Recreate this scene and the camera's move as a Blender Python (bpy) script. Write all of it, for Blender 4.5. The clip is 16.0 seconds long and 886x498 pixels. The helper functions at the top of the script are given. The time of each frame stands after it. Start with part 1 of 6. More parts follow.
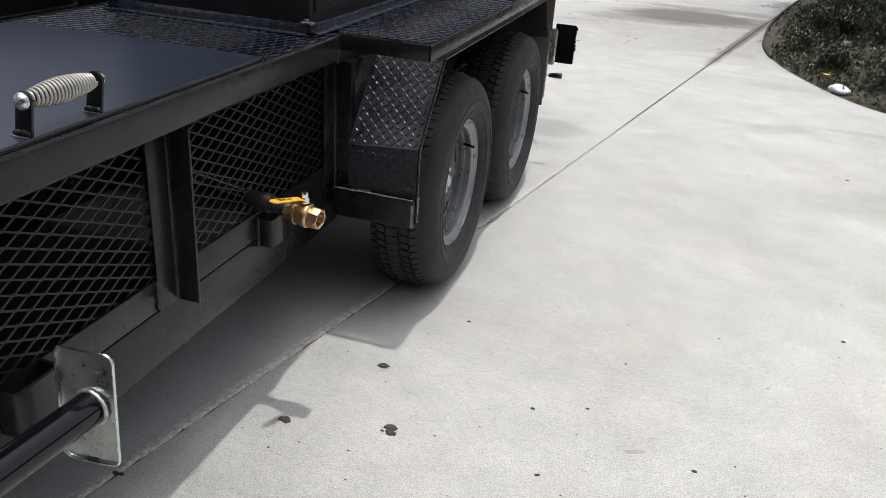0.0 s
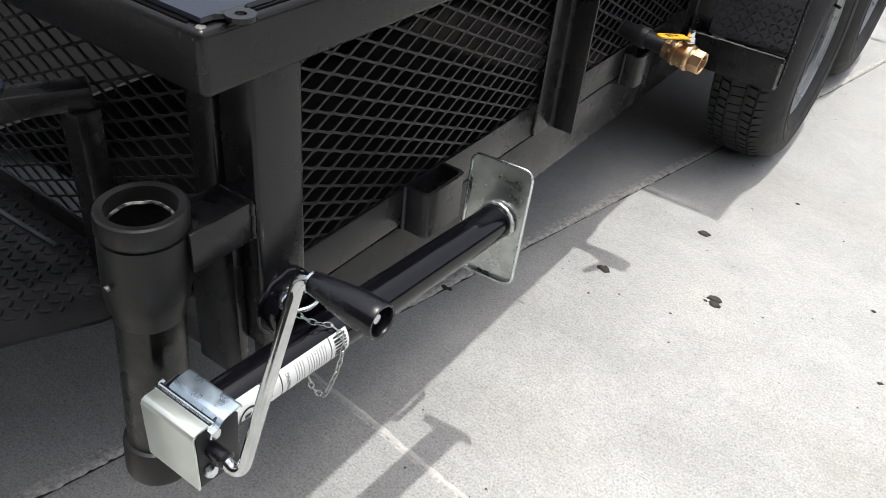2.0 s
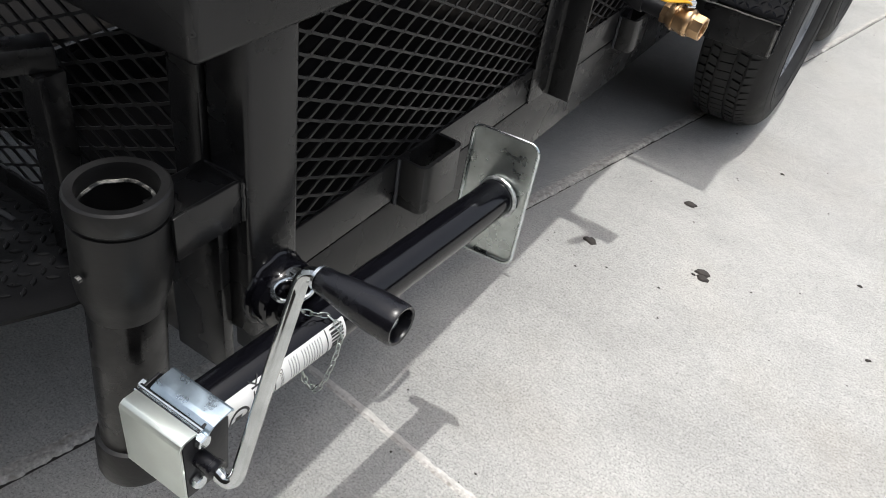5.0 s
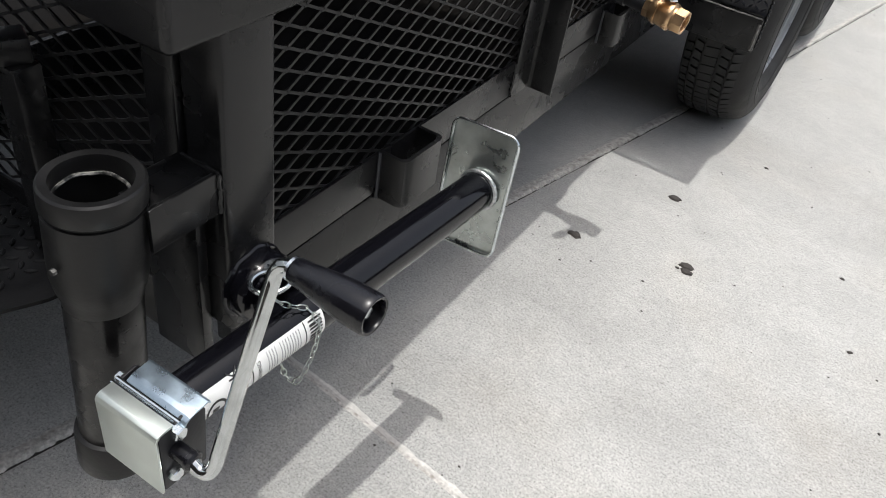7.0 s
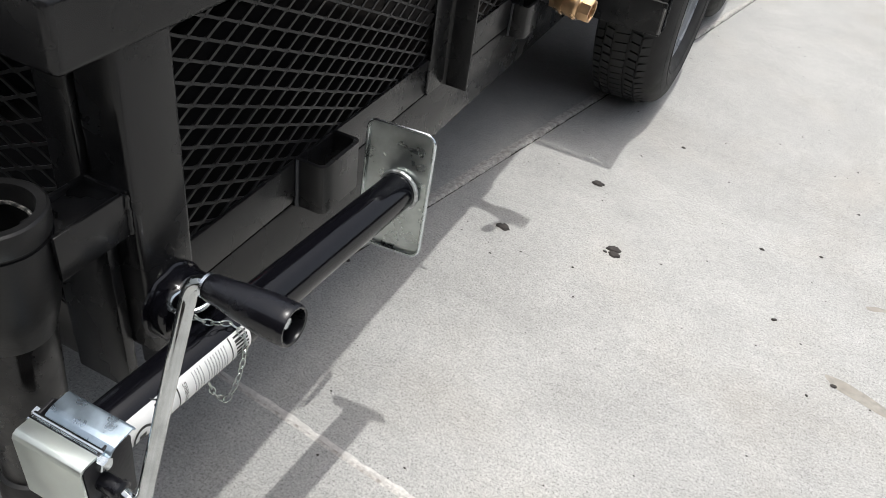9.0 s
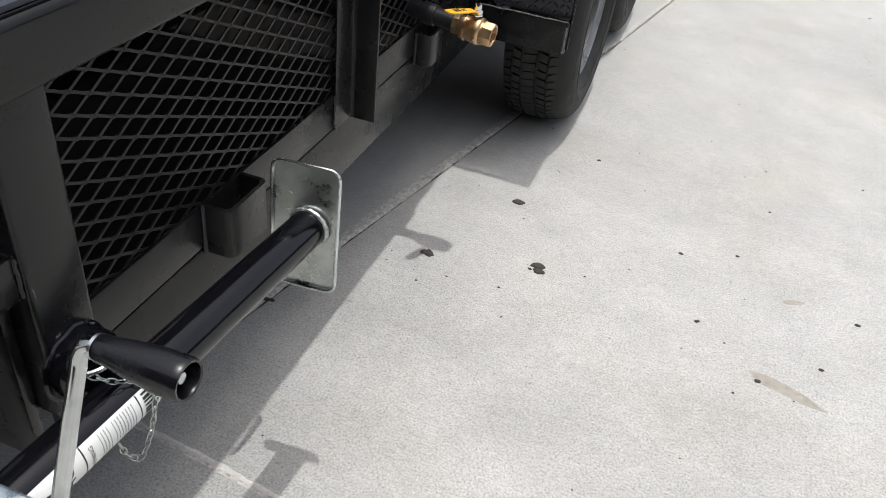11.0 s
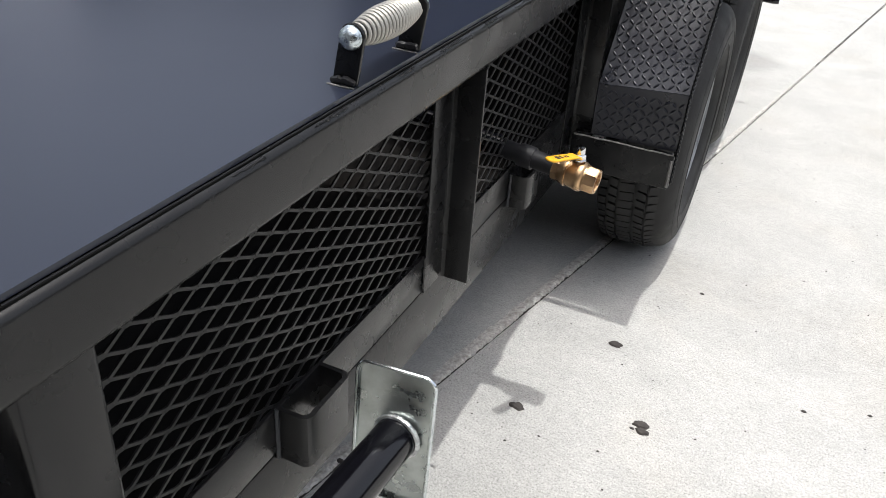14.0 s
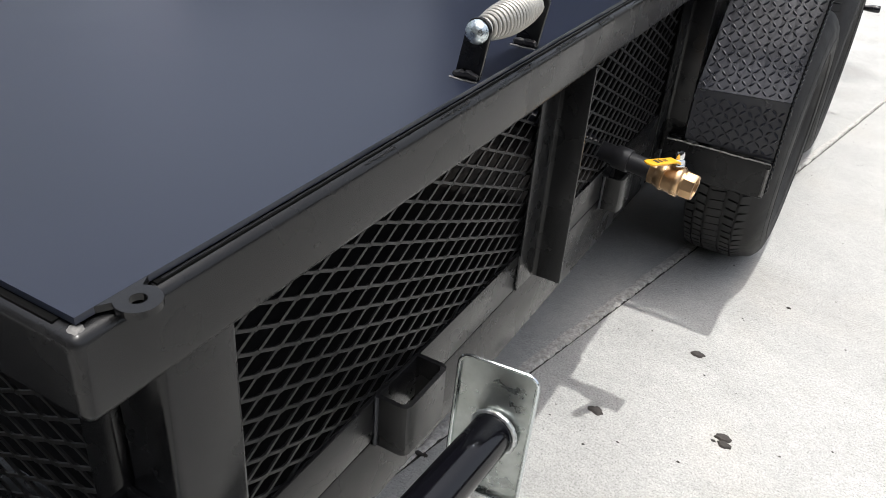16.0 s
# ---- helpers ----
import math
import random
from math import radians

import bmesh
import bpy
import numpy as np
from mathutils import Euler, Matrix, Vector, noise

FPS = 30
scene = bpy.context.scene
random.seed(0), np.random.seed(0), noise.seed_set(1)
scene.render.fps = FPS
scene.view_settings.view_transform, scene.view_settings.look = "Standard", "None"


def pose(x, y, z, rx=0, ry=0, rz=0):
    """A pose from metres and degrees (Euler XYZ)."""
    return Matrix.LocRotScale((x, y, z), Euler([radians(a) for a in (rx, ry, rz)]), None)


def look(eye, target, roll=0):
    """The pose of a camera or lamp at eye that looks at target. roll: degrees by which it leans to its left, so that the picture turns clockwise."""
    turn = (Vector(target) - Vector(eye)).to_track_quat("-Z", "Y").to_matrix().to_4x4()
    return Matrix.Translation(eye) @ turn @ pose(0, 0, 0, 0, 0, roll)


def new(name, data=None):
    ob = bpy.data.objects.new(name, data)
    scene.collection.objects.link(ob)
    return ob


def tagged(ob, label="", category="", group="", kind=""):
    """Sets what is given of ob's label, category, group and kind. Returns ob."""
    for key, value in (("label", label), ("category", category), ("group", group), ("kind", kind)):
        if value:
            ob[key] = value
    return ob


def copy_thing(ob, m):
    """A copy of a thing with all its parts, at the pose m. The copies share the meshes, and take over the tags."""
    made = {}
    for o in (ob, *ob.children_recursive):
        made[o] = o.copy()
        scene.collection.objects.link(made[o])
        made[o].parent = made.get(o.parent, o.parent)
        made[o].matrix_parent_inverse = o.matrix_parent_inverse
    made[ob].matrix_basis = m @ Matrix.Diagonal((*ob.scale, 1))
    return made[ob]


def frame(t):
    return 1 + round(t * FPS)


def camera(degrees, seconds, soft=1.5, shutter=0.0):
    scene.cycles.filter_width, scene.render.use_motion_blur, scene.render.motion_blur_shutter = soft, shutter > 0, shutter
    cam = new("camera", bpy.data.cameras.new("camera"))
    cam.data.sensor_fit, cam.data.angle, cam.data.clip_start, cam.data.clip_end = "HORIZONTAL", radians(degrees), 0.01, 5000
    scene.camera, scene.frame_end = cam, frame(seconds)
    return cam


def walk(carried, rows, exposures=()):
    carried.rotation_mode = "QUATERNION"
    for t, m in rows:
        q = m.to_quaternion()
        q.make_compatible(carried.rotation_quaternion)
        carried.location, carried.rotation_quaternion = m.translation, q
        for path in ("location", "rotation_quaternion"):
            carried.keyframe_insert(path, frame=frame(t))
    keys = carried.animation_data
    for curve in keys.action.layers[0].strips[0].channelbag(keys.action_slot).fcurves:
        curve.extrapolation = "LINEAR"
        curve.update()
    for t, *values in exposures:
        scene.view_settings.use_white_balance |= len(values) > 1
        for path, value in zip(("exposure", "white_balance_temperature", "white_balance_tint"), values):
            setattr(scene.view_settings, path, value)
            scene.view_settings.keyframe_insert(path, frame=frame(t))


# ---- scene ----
cam = camera(57.8, 16.0, soft=0.8)
PATH = [
    (0, (0.623, -2.256, 1.222), (0.113, -0.521, 0.367), 4.4),
    (0.3, (0.632, -2.284, 1.215), (0.157, -0.527, 0.409), 1.6),
    (0.5, (0.625, -2.281, 1.221), (0.074, -0.564, 0.356), 2.1),
    (0.8, (0.59, -2.332, 1.192), (-0.169, -0.737, 0.277), 2.4),
    (1, (0.558, -2.346, 1.181), (-0.315, -0.824, 0.22), 1.9),
    (1.2, (0.533, -2.373, 1.168), (-0.421, -0.937, 0.174), 2.5),
    (1.5, (0.47, -2.359, 1.164), (-0.486, -0.954, 0.11), 4.7),
    (1.7, (0.415, -2.352, 1.15), (-0.5, -0.977, 0.041), 5.8),
    (2, (0.324, -2.332, 1.122), (-0.526, -0.971, -0.072), 6.4),
    (2.2, (0.284, -2.329, 1.112), (-0.544, -0.998, -0.113), 6.8),
    (2.5, (0.246, -2.319, 1.093), (-0.558, -1.004, -0.182), 9.0),
    (3, (0.237, -2.304, 1.092), (-0.506, -0.96, -0.19), 10.0),
    (3.5, (0.241, -2.296, 1.094), (-0.479, -0.916, -0.162), 10.0),
    (4, (0.239, -2.293, 1.095), (-0.48, -0.91, -0.158), 9.9),
    (6.5, (0.245, -2.3, 1.087), (-0.479, -0.953, -0.202), 9.0),
    (7, (0.253, -2.292, 1.092), (-0.446, -0.914, -0.178), 9.9),
    (7.5, (0.262, -2.294, 1.088), (-0.392, -0.89, -0.177), 10.5),
    (8, (0.265, -2.3, 1.095), (-0.38, -0.873, -0.149), 10.3),
    (8.2, (0.267, -2.292, 1.094), (-0.329, -0.857, -0.165), 10.2),
    (10.5, (0.265, -2.274, 1.094), (-0.279, -0.774, -0.112), 7.6),
    (10.8, (0.282, -2.269, 1.101), (-0.207, -0.746, -0.083), 7.5),
    (11, (0.297, -2.265, 1.104), (-0.155, -0.72, -0.083), 7.0),
    (11.3, (0.311, -2.225, 1.123), (-0.099, -0.684, -0.068), 5.5),
    (11.5, (0.314, -2.186, 1.137), (-0.153, -0.548, 0.089), 5.6),
    (11.6, (0.329, -2.162, 1.157), (-0.177, -0.475, 0.23), 4.6),
    (11.8, (0.335, -2.104, 1.196), (-0.207, -0.337, 0.432), 5.4),
    (12, (0.379, -2.080, 1.211), (-0.174, -0.280, 0.539), 5.3),
    (12.2, (0.385, -2.059, 1.216), (-0.211, -0.293, 0.492), 5.2),
    (12.3, (0.393, -2.058, 1.204), (-0.266, -0.347, 0.429), 4),
    (12.5, (0.382, -2.062, 1.181), (-0.471, -0.502, 0.266), -0.1),
    (12.7, (0.341, -2.066, 1.159), (-0.657, -0.669, 0.154), -0.4),
    (13, (0.285, -2.07, 1.157), (-0.767, -0.762, 0.071), -1.2),
    (13.3, (0.224, -2.073, 1.149), (-0.656, -0.656, 0.063), 2.2),
    (13.5, (0.204, -2.082, 1.148), (-0.616, -0.591, 0.097), 2.1),
    (13.8, (0.185, -2.091, 1.143), (-0.533, -0.554, 0.102), 3.4),
    (14, (0.174, -2.09, 1.14), (-0.487, -0.518, 0.096), 4.4),
    (14.2, (0.17, -2.092, 1.143), (-0.437, -0.505, 0.107), 5.7),
    (14.5, (0.175, -2.086, 1.143), (-0.362, -0.465, 0.101), 6.6),
    (15, (0.167, -2.09, 1.138), (-0.395, -0.469, 0.11), 6.4),
    (15.2, (0.159, -2.091, 1.138), (-0.427, -0.486, 0.118), 6.2),
    (15.5, (0.149, -2.095, 1.136), (-0.496, -0.511, 0.099), 5.7),
    (15.7, (0.14, -2.102, 1.138), (-0.557, -0.552, 0.102), 4.9),
    (16, (0.129, -2.117, 1.134), (-0.664, -0.616, 0.077), 4.7),
]
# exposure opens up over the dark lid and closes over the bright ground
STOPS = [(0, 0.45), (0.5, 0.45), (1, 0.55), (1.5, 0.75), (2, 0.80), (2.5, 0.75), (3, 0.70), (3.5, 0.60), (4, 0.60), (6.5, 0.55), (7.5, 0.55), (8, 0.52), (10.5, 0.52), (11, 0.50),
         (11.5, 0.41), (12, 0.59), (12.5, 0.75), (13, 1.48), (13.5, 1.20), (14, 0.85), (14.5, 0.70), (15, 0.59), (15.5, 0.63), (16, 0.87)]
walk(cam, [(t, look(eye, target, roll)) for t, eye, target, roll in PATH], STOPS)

# ---- light ----
SUN_WAY = Vector((-0.058, 0.004, -1.0))
world = bpy.data.worlds.new("sky")
scene.world = world
world.use_nodes = True
wn = world.node_tree
sky = wn.nodes.new("ShaderNodeTexSky")
sky.sky_type = "NISHITA"
sky.sun_disc = False
sky.sun_elevation = radians(86.6)
sky.sun_rotation = radians(110)
sky.dust_density = 4.5
wn.nodes["Background"].inputs["Strength"].default_value = 0.15
haze = wn.nodes.new("ShaderNodeHueSaturation")
haze.inputs["Saturation"].default_value = 0.46
wn.links.new(sky.outputs[0], haze.inputs["Color"])
wn.links.new(haze.outputs[0], wn.nodes["Background"].inputs[0])
sun = new("sun", bpy.data.lights.new("sun", "SUN"))
sun.data.energy, sun.data.angle, sun.data.color = 1.50, radians(0.75), (1.0, 0.995, 0.965)
sun.rotation_euler = SUN_WAY.to_track_quat("-Z", "Y").to_euler()
scene.view_settings.exposure = 0.0


# ---- materials ----
def material(name, base, rough=0.5, metal=0.0, spread=0.15, scale=30.0, bump=0.0, bump_scale=200.0, rough_spread=0.1, second=None, second_scale=4.0, second_amount=0.0, each=0.0, detail=5.0, gloss=0.5):
    """A paint or solid with variation at two scales: grain and larger stains towards the colour second."""
    m = bpy.data.materials.new(name)
    m.use_nodes = True
    nt = m.node_tree
    bsdf = nt.nodes["Principled BSDF"]
    bsdf.inputs["Metallic"].default_value = metal
    bsdf.inputs["Specular IOR Level"].default_value = gloss
    geo = nt.nodes.new("ShaderNodeNewGeometry")
    n1 = nt.nodes.new("ShaderNodeTexNoise")
    n1.inputs["Scale"].default_value, n1.inputs["Detail"].default_value = scale, detail
    nt.links.new(geo.outputs["Position"], n1.inputs["Vector"])
    ramp = nt.nodes.new("ShaderNodeMapRange")
    ramp.inputs["From Min"].default_value, ramp.inputs["From Max"].default_value = 0.3, 0.7
    ramp.inputs["To Min"].default_value, ramp.inputs["To Max"].default_value = 1 - spread, 1 + spread
    nt.links.new(n1.outputs["Fac"], ramp.inputs["Value"])
    mul = nt.nodes.new("ShaderNodeVectorMath")
    mul.operation = "SCALE"
    mul.inputs[0].default_value = base
    nt.links.new(ramp.outputs[0], mul.inputs["Scale"])
    out = mul.outputs[0]
    if second:
        n2 = nt.nodes.new("ShaderNodeTexNoise")
        n2.inputs["Scale"].default_value, n2.inputs["Detail"].default_value = second_scale, 6.0
        nt.links.new(geo.outputs["Position"], n2.inputs["Vector"])
        r2 = nt.nodes.new("ShaderNodeMapRange")
        r2.inputs["From Min"].default_value, r2.inputs["From Max"].default_value = 0.45, 0.75
        r2.inputs["To Max"].default_value = second_amount
        nt.links.new(n2.outputs["Fac"], r2.inputs["Value"])
        mix = nt.nodes.new("ShaderNodeMix")
        mix.data_type = "RGBA"
        nt.links.new(r2.outputs[0], mix.inputs["Factor"])
        nt.links.new(out, mix.inputs[6])
        mix.inputs[7].default_value = (*second, 1)
        out = mix.outputs[2]
    if each:
        info = nt.nodes.new("ShaderNodeObjectInfo")
        r3 = nt.nodes.new("ShaderNodeMapRange")
        r3.inputs["To Min"].default_value, r3.inputs["To Max"].default_value = 1 - each, 1 + each
        nt.links.new(info.outputs["Random"], r3.inputs["Value"])
        mul3 = nt.nodes.new("ShaderNodeVectorMath")
        mul3.operation = "SCALE"
        nt.links.new(out, mul3.inputs[0])
        nt.links.new(r3.outputs[0], mul3.inputs["Scale"])
        out = mul3.outputs[0]
    nt.links.new(out, bsdf.inputs["Base Color"])
    rr = nt.nodes.new("ShaderNodeMapRange")
    rr.inputs["From Min"].default_value, rr.inputs["From Max"].default_value = 0.3, 0.7
    rr.inputs["To Min"].default_value, rr.inputs["To Max"].default_value = max(0.02, rough - rough_spread), min(1, rough + rough_spread)
    nt.links.new(n1.outputs["Fac"], rr.inputs["Value"])
    nt.links.new(rr.outputs[0], bsdf.inputs["Roughness"])
    if bump:
        n3 = nt.nodes.new("ShaderNodeTexNoise")
        n3.inputs["Scale"].default_value, n3.inputs["Detail"].default_value = bump_scale, 3.0
        nt.links.new(geo.outputs["Position"], n3.inputs["Vector"])
        b = nt.nodes.new("ShaderNodeBump")
        b.inputs["Strength"].default_value, b.inputs["Distance"].default_value = bump, 0.002
        nt.links.new(n3.outputs["Fac"], b.inputs["Height"])
        nt.links.new(b.outputs[0], bsdf.inputs["Normal"])
    return m


def concrete_material():
    m = bpy.data.materials.new("broomed_concrete")
    m.use_nodes = True
    nt = m.node_tree
    bsdf = nt.nodes["Principled BSDF"]
    geo = nt.nodes.new("ShaderNodeNewGeometry")

    def noise_node(scale, detail, stretch=None, rough=0.55):
        n = nt.nodes.new("ShaderNodeTexNoise")
        n.inputs["Scale"].default_value, n.inputs["Detail"].default_value, n.inputs["Roughness"].default_value = scale, detail, rough
        if stretch:
            mp = nt.nodes.new("ShaderNodeMapping")
            mp.inputs["Scale"].default_value, mp.inputs["Rotation"].default_value = stretch, (0, 0, 0.14)
            nt.links.new(geo.outputs["Position"], mp.inputs["Vector"])
            nt.links.new(mp.outputs[0], n.inputs["Vector"])
        else:
            nt.links.new(geo.outputs["Position"], n.inputs["Vector"])
        return n

    def ranged(node, a, b, c, d):
        r = nt.nodes.new("ShaderNodeMapRange")
        r.inputs["From Min"].default_value, r.inputs["From Max"].default_value = a, b
        r.inputs["To Min"].default_value, r.inputs["To Max"].default_value = c, d
        nt.links.new(node.outputs["Fac"], r.inputs["Value"])
        return r.outputs[0]

    def times(a, b):
        t = nt.nodes.new("ShaderNodeMath")
        t.operation = "MULTIPLY"
        nt.links.new(a, t.inputs[0])
        nt.links.new(b, t.inputs[1])
        return t.outputs[0]

    broad = noise_node(1.3, 5)
    patch = noise_node(6.0, 6)
    grain = noise_node(230.0, 5, rough=0.8)
    broom = noise_node(150.0, 3, (0.13, 1.0, 1.0))
    tick = noise_node(290.0, 2, (0.3, 1.0, 1.0))
    spots = noise_node(250.0, 2)
    streak = noise_node(1.1, 5, (0.35, 1.6, 1.0))
    large = times(ranged(broad, 0.3, 0.7, 0.88, 1.06), ranged(streak, 0.52, 0.75, 1.0, 0.83))
    small = times(ranged(grain, 0.35, 0.65, 0.64, 1.25), times(times(ranged(broom, 0.3, 0.7, 0.955, 1.04), ranged(tick, 0.62, 0.68, 1.0, 0.82)), ranged(spots, 0.60, 0.66, 1.0, 0.60)))
    coarse = noise_node(48.0, 4, rough=0.7)
    value = times(times(large, ranged(patch, 0.3, 0.75, 1.06, 0.90)), times(small, ranged(coarse, 0.3, 0.7, 0.89, 1.09)))
    def stain_shade_at(x, y, rx, ry, turn, dark):
        """A darkened patch of its own outline, feathered by noise: dirt and painted shade."""
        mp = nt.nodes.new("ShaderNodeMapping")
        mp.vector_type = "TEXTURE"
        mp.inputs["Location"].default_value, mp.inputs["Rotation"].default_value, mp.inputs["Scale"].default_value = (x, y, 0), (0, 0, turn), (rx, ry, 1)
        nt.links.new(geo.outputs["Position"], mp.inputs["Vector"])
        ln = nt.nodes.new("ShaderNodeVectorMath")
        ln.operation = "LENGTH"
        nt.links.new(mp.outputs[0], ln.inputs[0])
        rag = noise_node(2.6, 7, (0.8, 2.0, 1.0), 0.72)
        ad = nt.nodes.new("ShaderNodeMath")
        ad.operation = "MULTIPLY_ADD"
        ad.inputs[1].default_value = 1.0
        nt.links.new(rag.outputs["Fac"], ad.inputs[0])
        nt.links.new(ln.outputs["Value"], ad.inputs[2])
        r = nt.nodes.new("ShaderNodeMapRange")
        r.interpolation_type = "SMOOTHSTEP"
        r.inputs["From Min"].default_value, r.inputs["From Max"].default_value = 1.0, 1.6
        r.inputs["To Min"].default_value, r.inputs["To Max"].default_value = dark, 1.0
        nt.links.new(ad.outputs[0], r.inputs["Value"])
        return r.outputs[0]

    # far spots darken the yard: dirt with tree and building shade painted in
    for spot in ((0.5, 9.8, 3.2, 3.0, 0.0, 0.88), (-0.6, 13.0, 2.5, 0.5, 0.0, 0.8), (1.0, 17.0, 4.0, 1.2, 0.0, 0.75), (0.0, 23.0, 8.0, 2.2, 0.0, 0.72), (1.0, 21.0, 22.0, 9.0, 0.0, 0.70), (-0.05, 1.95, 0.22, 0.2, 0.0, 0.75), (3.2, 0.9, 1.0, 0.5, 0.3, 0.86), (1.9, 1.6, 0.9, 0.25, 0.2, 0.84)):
        value = times(value, stain_shade_at(*spot))
    # brown stains along the joint; patches under the tree also paint in crown shade
    brown = None
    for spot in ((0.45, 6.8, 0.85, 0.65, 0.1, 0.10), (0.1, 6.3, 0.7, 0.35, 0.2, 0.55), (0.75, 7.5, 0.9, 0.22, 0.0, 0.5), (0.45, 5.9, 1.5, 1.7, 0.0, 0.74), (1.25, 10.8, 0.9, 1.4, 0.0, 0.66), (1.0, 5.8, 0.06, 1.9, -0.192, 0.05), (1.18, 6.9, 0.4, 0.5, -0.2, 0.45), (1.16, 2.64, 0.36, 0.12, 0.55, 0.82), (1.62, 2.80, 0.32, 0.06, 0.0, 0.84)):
        one = stain_shade_at(*spot)
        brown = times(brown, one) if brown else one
    tint = noise_node(2.4, 4)
    mix = nt.nodes.new("ShaderNodeMix")
    mix.data_type = "RGBA"
    mix.inputs[6].default_value, mix.inputs[7].default_value = (0.484, 0.481, 0.459, 1), (0.445, 0.425, 0.385, 1)
    nt.links.new(ranged(tint, 0.5, 0.75, 0.0, 0.7), mix.inputs["Factor"])
    mul = nt.nodes.new("ShaderNodeVectorMath")
    mul.operation = "SCALE"
    nt.links.new(mix.outputs[2], mul.inputs[0])
    nt.links.new(value, mul.inputs["Scale"])
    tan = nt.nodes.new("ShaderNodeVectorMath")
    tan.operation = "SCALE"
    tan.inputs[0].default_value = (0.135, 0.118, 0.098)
    nt.links.new(small, tan.inputs["Scale"])
    dirt_shade = nt.nodes.new("ShaderNodeMix")
    dirt_shade.data_type = "RGBA"
    nt.links.new(brown, dirt_shade.inputs["Factor"])
    nt.links.new(tan.outputs[0], dirt_shade.inputs[6])
    nt.links.new(mul.outputs[0], dirt_shade.inputs[7])
    nt.links.new(dirt_shade.outputs[2], bsdf.inputs["Base Color"])
    bsdf.inputs["Roughness"].default_value = 0.85
    bump = nt.nodes.new("ShaderNodeBump")
    bump.inputs["Strength"].default_value, bump.inputs["Distance"].default_value = 0.5, 0.003
    nt.links.new(times(ranged(grain, 0.2, 0.8, 0.5, 1.0), ranged(broom, 0.2, 0.8, 0.9, 1.0)), bump.inputs["Height"])
    nt.links.new(bump.outputs[0], bsdf.inputs["Normal"])
    return m


CONCRETE = concrete_material()
# pale greenish zinc: the concrete reflected in the bracket face is in its colour
PALEZINC = material("concrete_lit_zinc", (0.62, 0.665, 0.63), 0.42, 0.9, spread=0.08, scale=25, bump=0.06, bump_scale=140, rough_spread=0.08, second=(0.55, 0.58, 0.52), second_scale=30, second_amount=0.4)
SCRATCH = material("bare_weld_metal", (0.17, 0.165, 0.155), 0.6, 0.2, spread=0.4, scale=120, bump=0.5, bump_scale=250)
SCUFFED = material("scuffed_gloss_black", (0.0035, 0.0034, 0.0036), 0.3, gloss=0.4, spread=0.3, scale=30, bump=0.25, bump_scale=60, rough_spread=0.2, second=(0.045, 0.042, 0.040), second_scale=34, second_amount=0.45)
PRINT = material("grey_label_print", (0.16, 0.16, 0.17), 0.6, spread=0.25, scale=300)
GLOSS = material("gloss_black_enamel", (0.0055, 0.0055, 0.006), 0.28, gloss=0.3, spread=0.2, scale=18, bump=0.15, bump_scale=60, rough_spread=0.1, second=(0.03, 0.03, 0.03), second_scale=26, second_amount=0.35)
STAIN = material("damp_stain_on_concrete", (0.33, 0.31, 0.27), 0.8, spread=0.25, scale=60, second=(0.25, 0.22, 0.18), second_scale=30, second_amount=0.6)
BLACK = material("black_satin_enamel", (0.0072, 0.0072, 0.0076), 0.26, gloss=0.33, spread=0.12, scale=14, bump=0.05, bump_scale=350, rough_spread=0.06, second=(0.029, 0.029, 0.030), second_scale=9, second_amount=0.3)
# blue in the LID and TREAD base colours stands for reflected sky
LID = material("black_lid_enamel", (0.0130, 0.0168, 0.0300), 0.36, gloss=0.46, spread=0.08, scale=3, detail=2, rough_spread=0.03)
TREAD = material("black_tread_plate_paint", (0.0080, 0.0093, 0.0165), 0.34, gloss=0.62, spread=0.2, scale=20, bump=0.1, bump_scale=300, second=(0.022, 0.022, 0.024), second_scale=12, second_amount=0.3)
MESH = material("black_expanded_steel", (0.0128, 0.0126, 0.0128), 0.4, gloss=0.35, spread=0.2, scale=40, bump=0.1)
# same black paint as MESH, lightened and blued for sky on upward faces
DECKMESH = material("sky_lit_black_steel", (0.022, 0.025, 0.038), 0.24, gloss=0.9, spread=0.2, scale=40, bump=0.1)
WORN = material("chipped_black_enamel", (0.012, 0.012, 0.012), 0.4, 0.1, spread=0.3, scale=60, bump=0.3, bump_scale=200, second=(0.38, 0.37, 0.34), second_scale=120, second_amount=1.0)
HEADZINC = material("bluish_zinc", (0.36, 0.44, 0.51), 0.32, 0.85, spread=0.14, scale=60, bump=0.1, bump_scale=150, rough_spread=0.12, second=(0.27, 0.33, 0.38), second_scale=90, second_amount=0.5)
CRANK = material("polished_zinc_bar", (0.58, 0.60, 0.60), 0.07, 1.0, spread=0.2, scale=40, rough_spread=0.08)
PIPE = material("matt_black_pipe_paint", (0.0075, 0.0074, 0.0076), 0.42, gloss=0.3, spread=0.2, scale=20, bump=0.12, bump_scale=160, rough_spread=0.12, second=(0.003, 0.003, 0.003), second_scale=9, second_amount=1.0)
DECKPLATE = material("dull_black_tread_paint", (0.0045, 0.0045, 0.005), 0.34, gloss=0.17, spread=0.2, scale=20, bump=0.1, bump_scale=300)
INNER = material("dusty_inner_steel", (0.0080, 0.0076, 0.0076), 0.8, gloss=0.06, spread=0.3, scale=12, bump=0.2, second=(0.010, 0.008, 0.006), second_scale=6, second_amount=0.6)
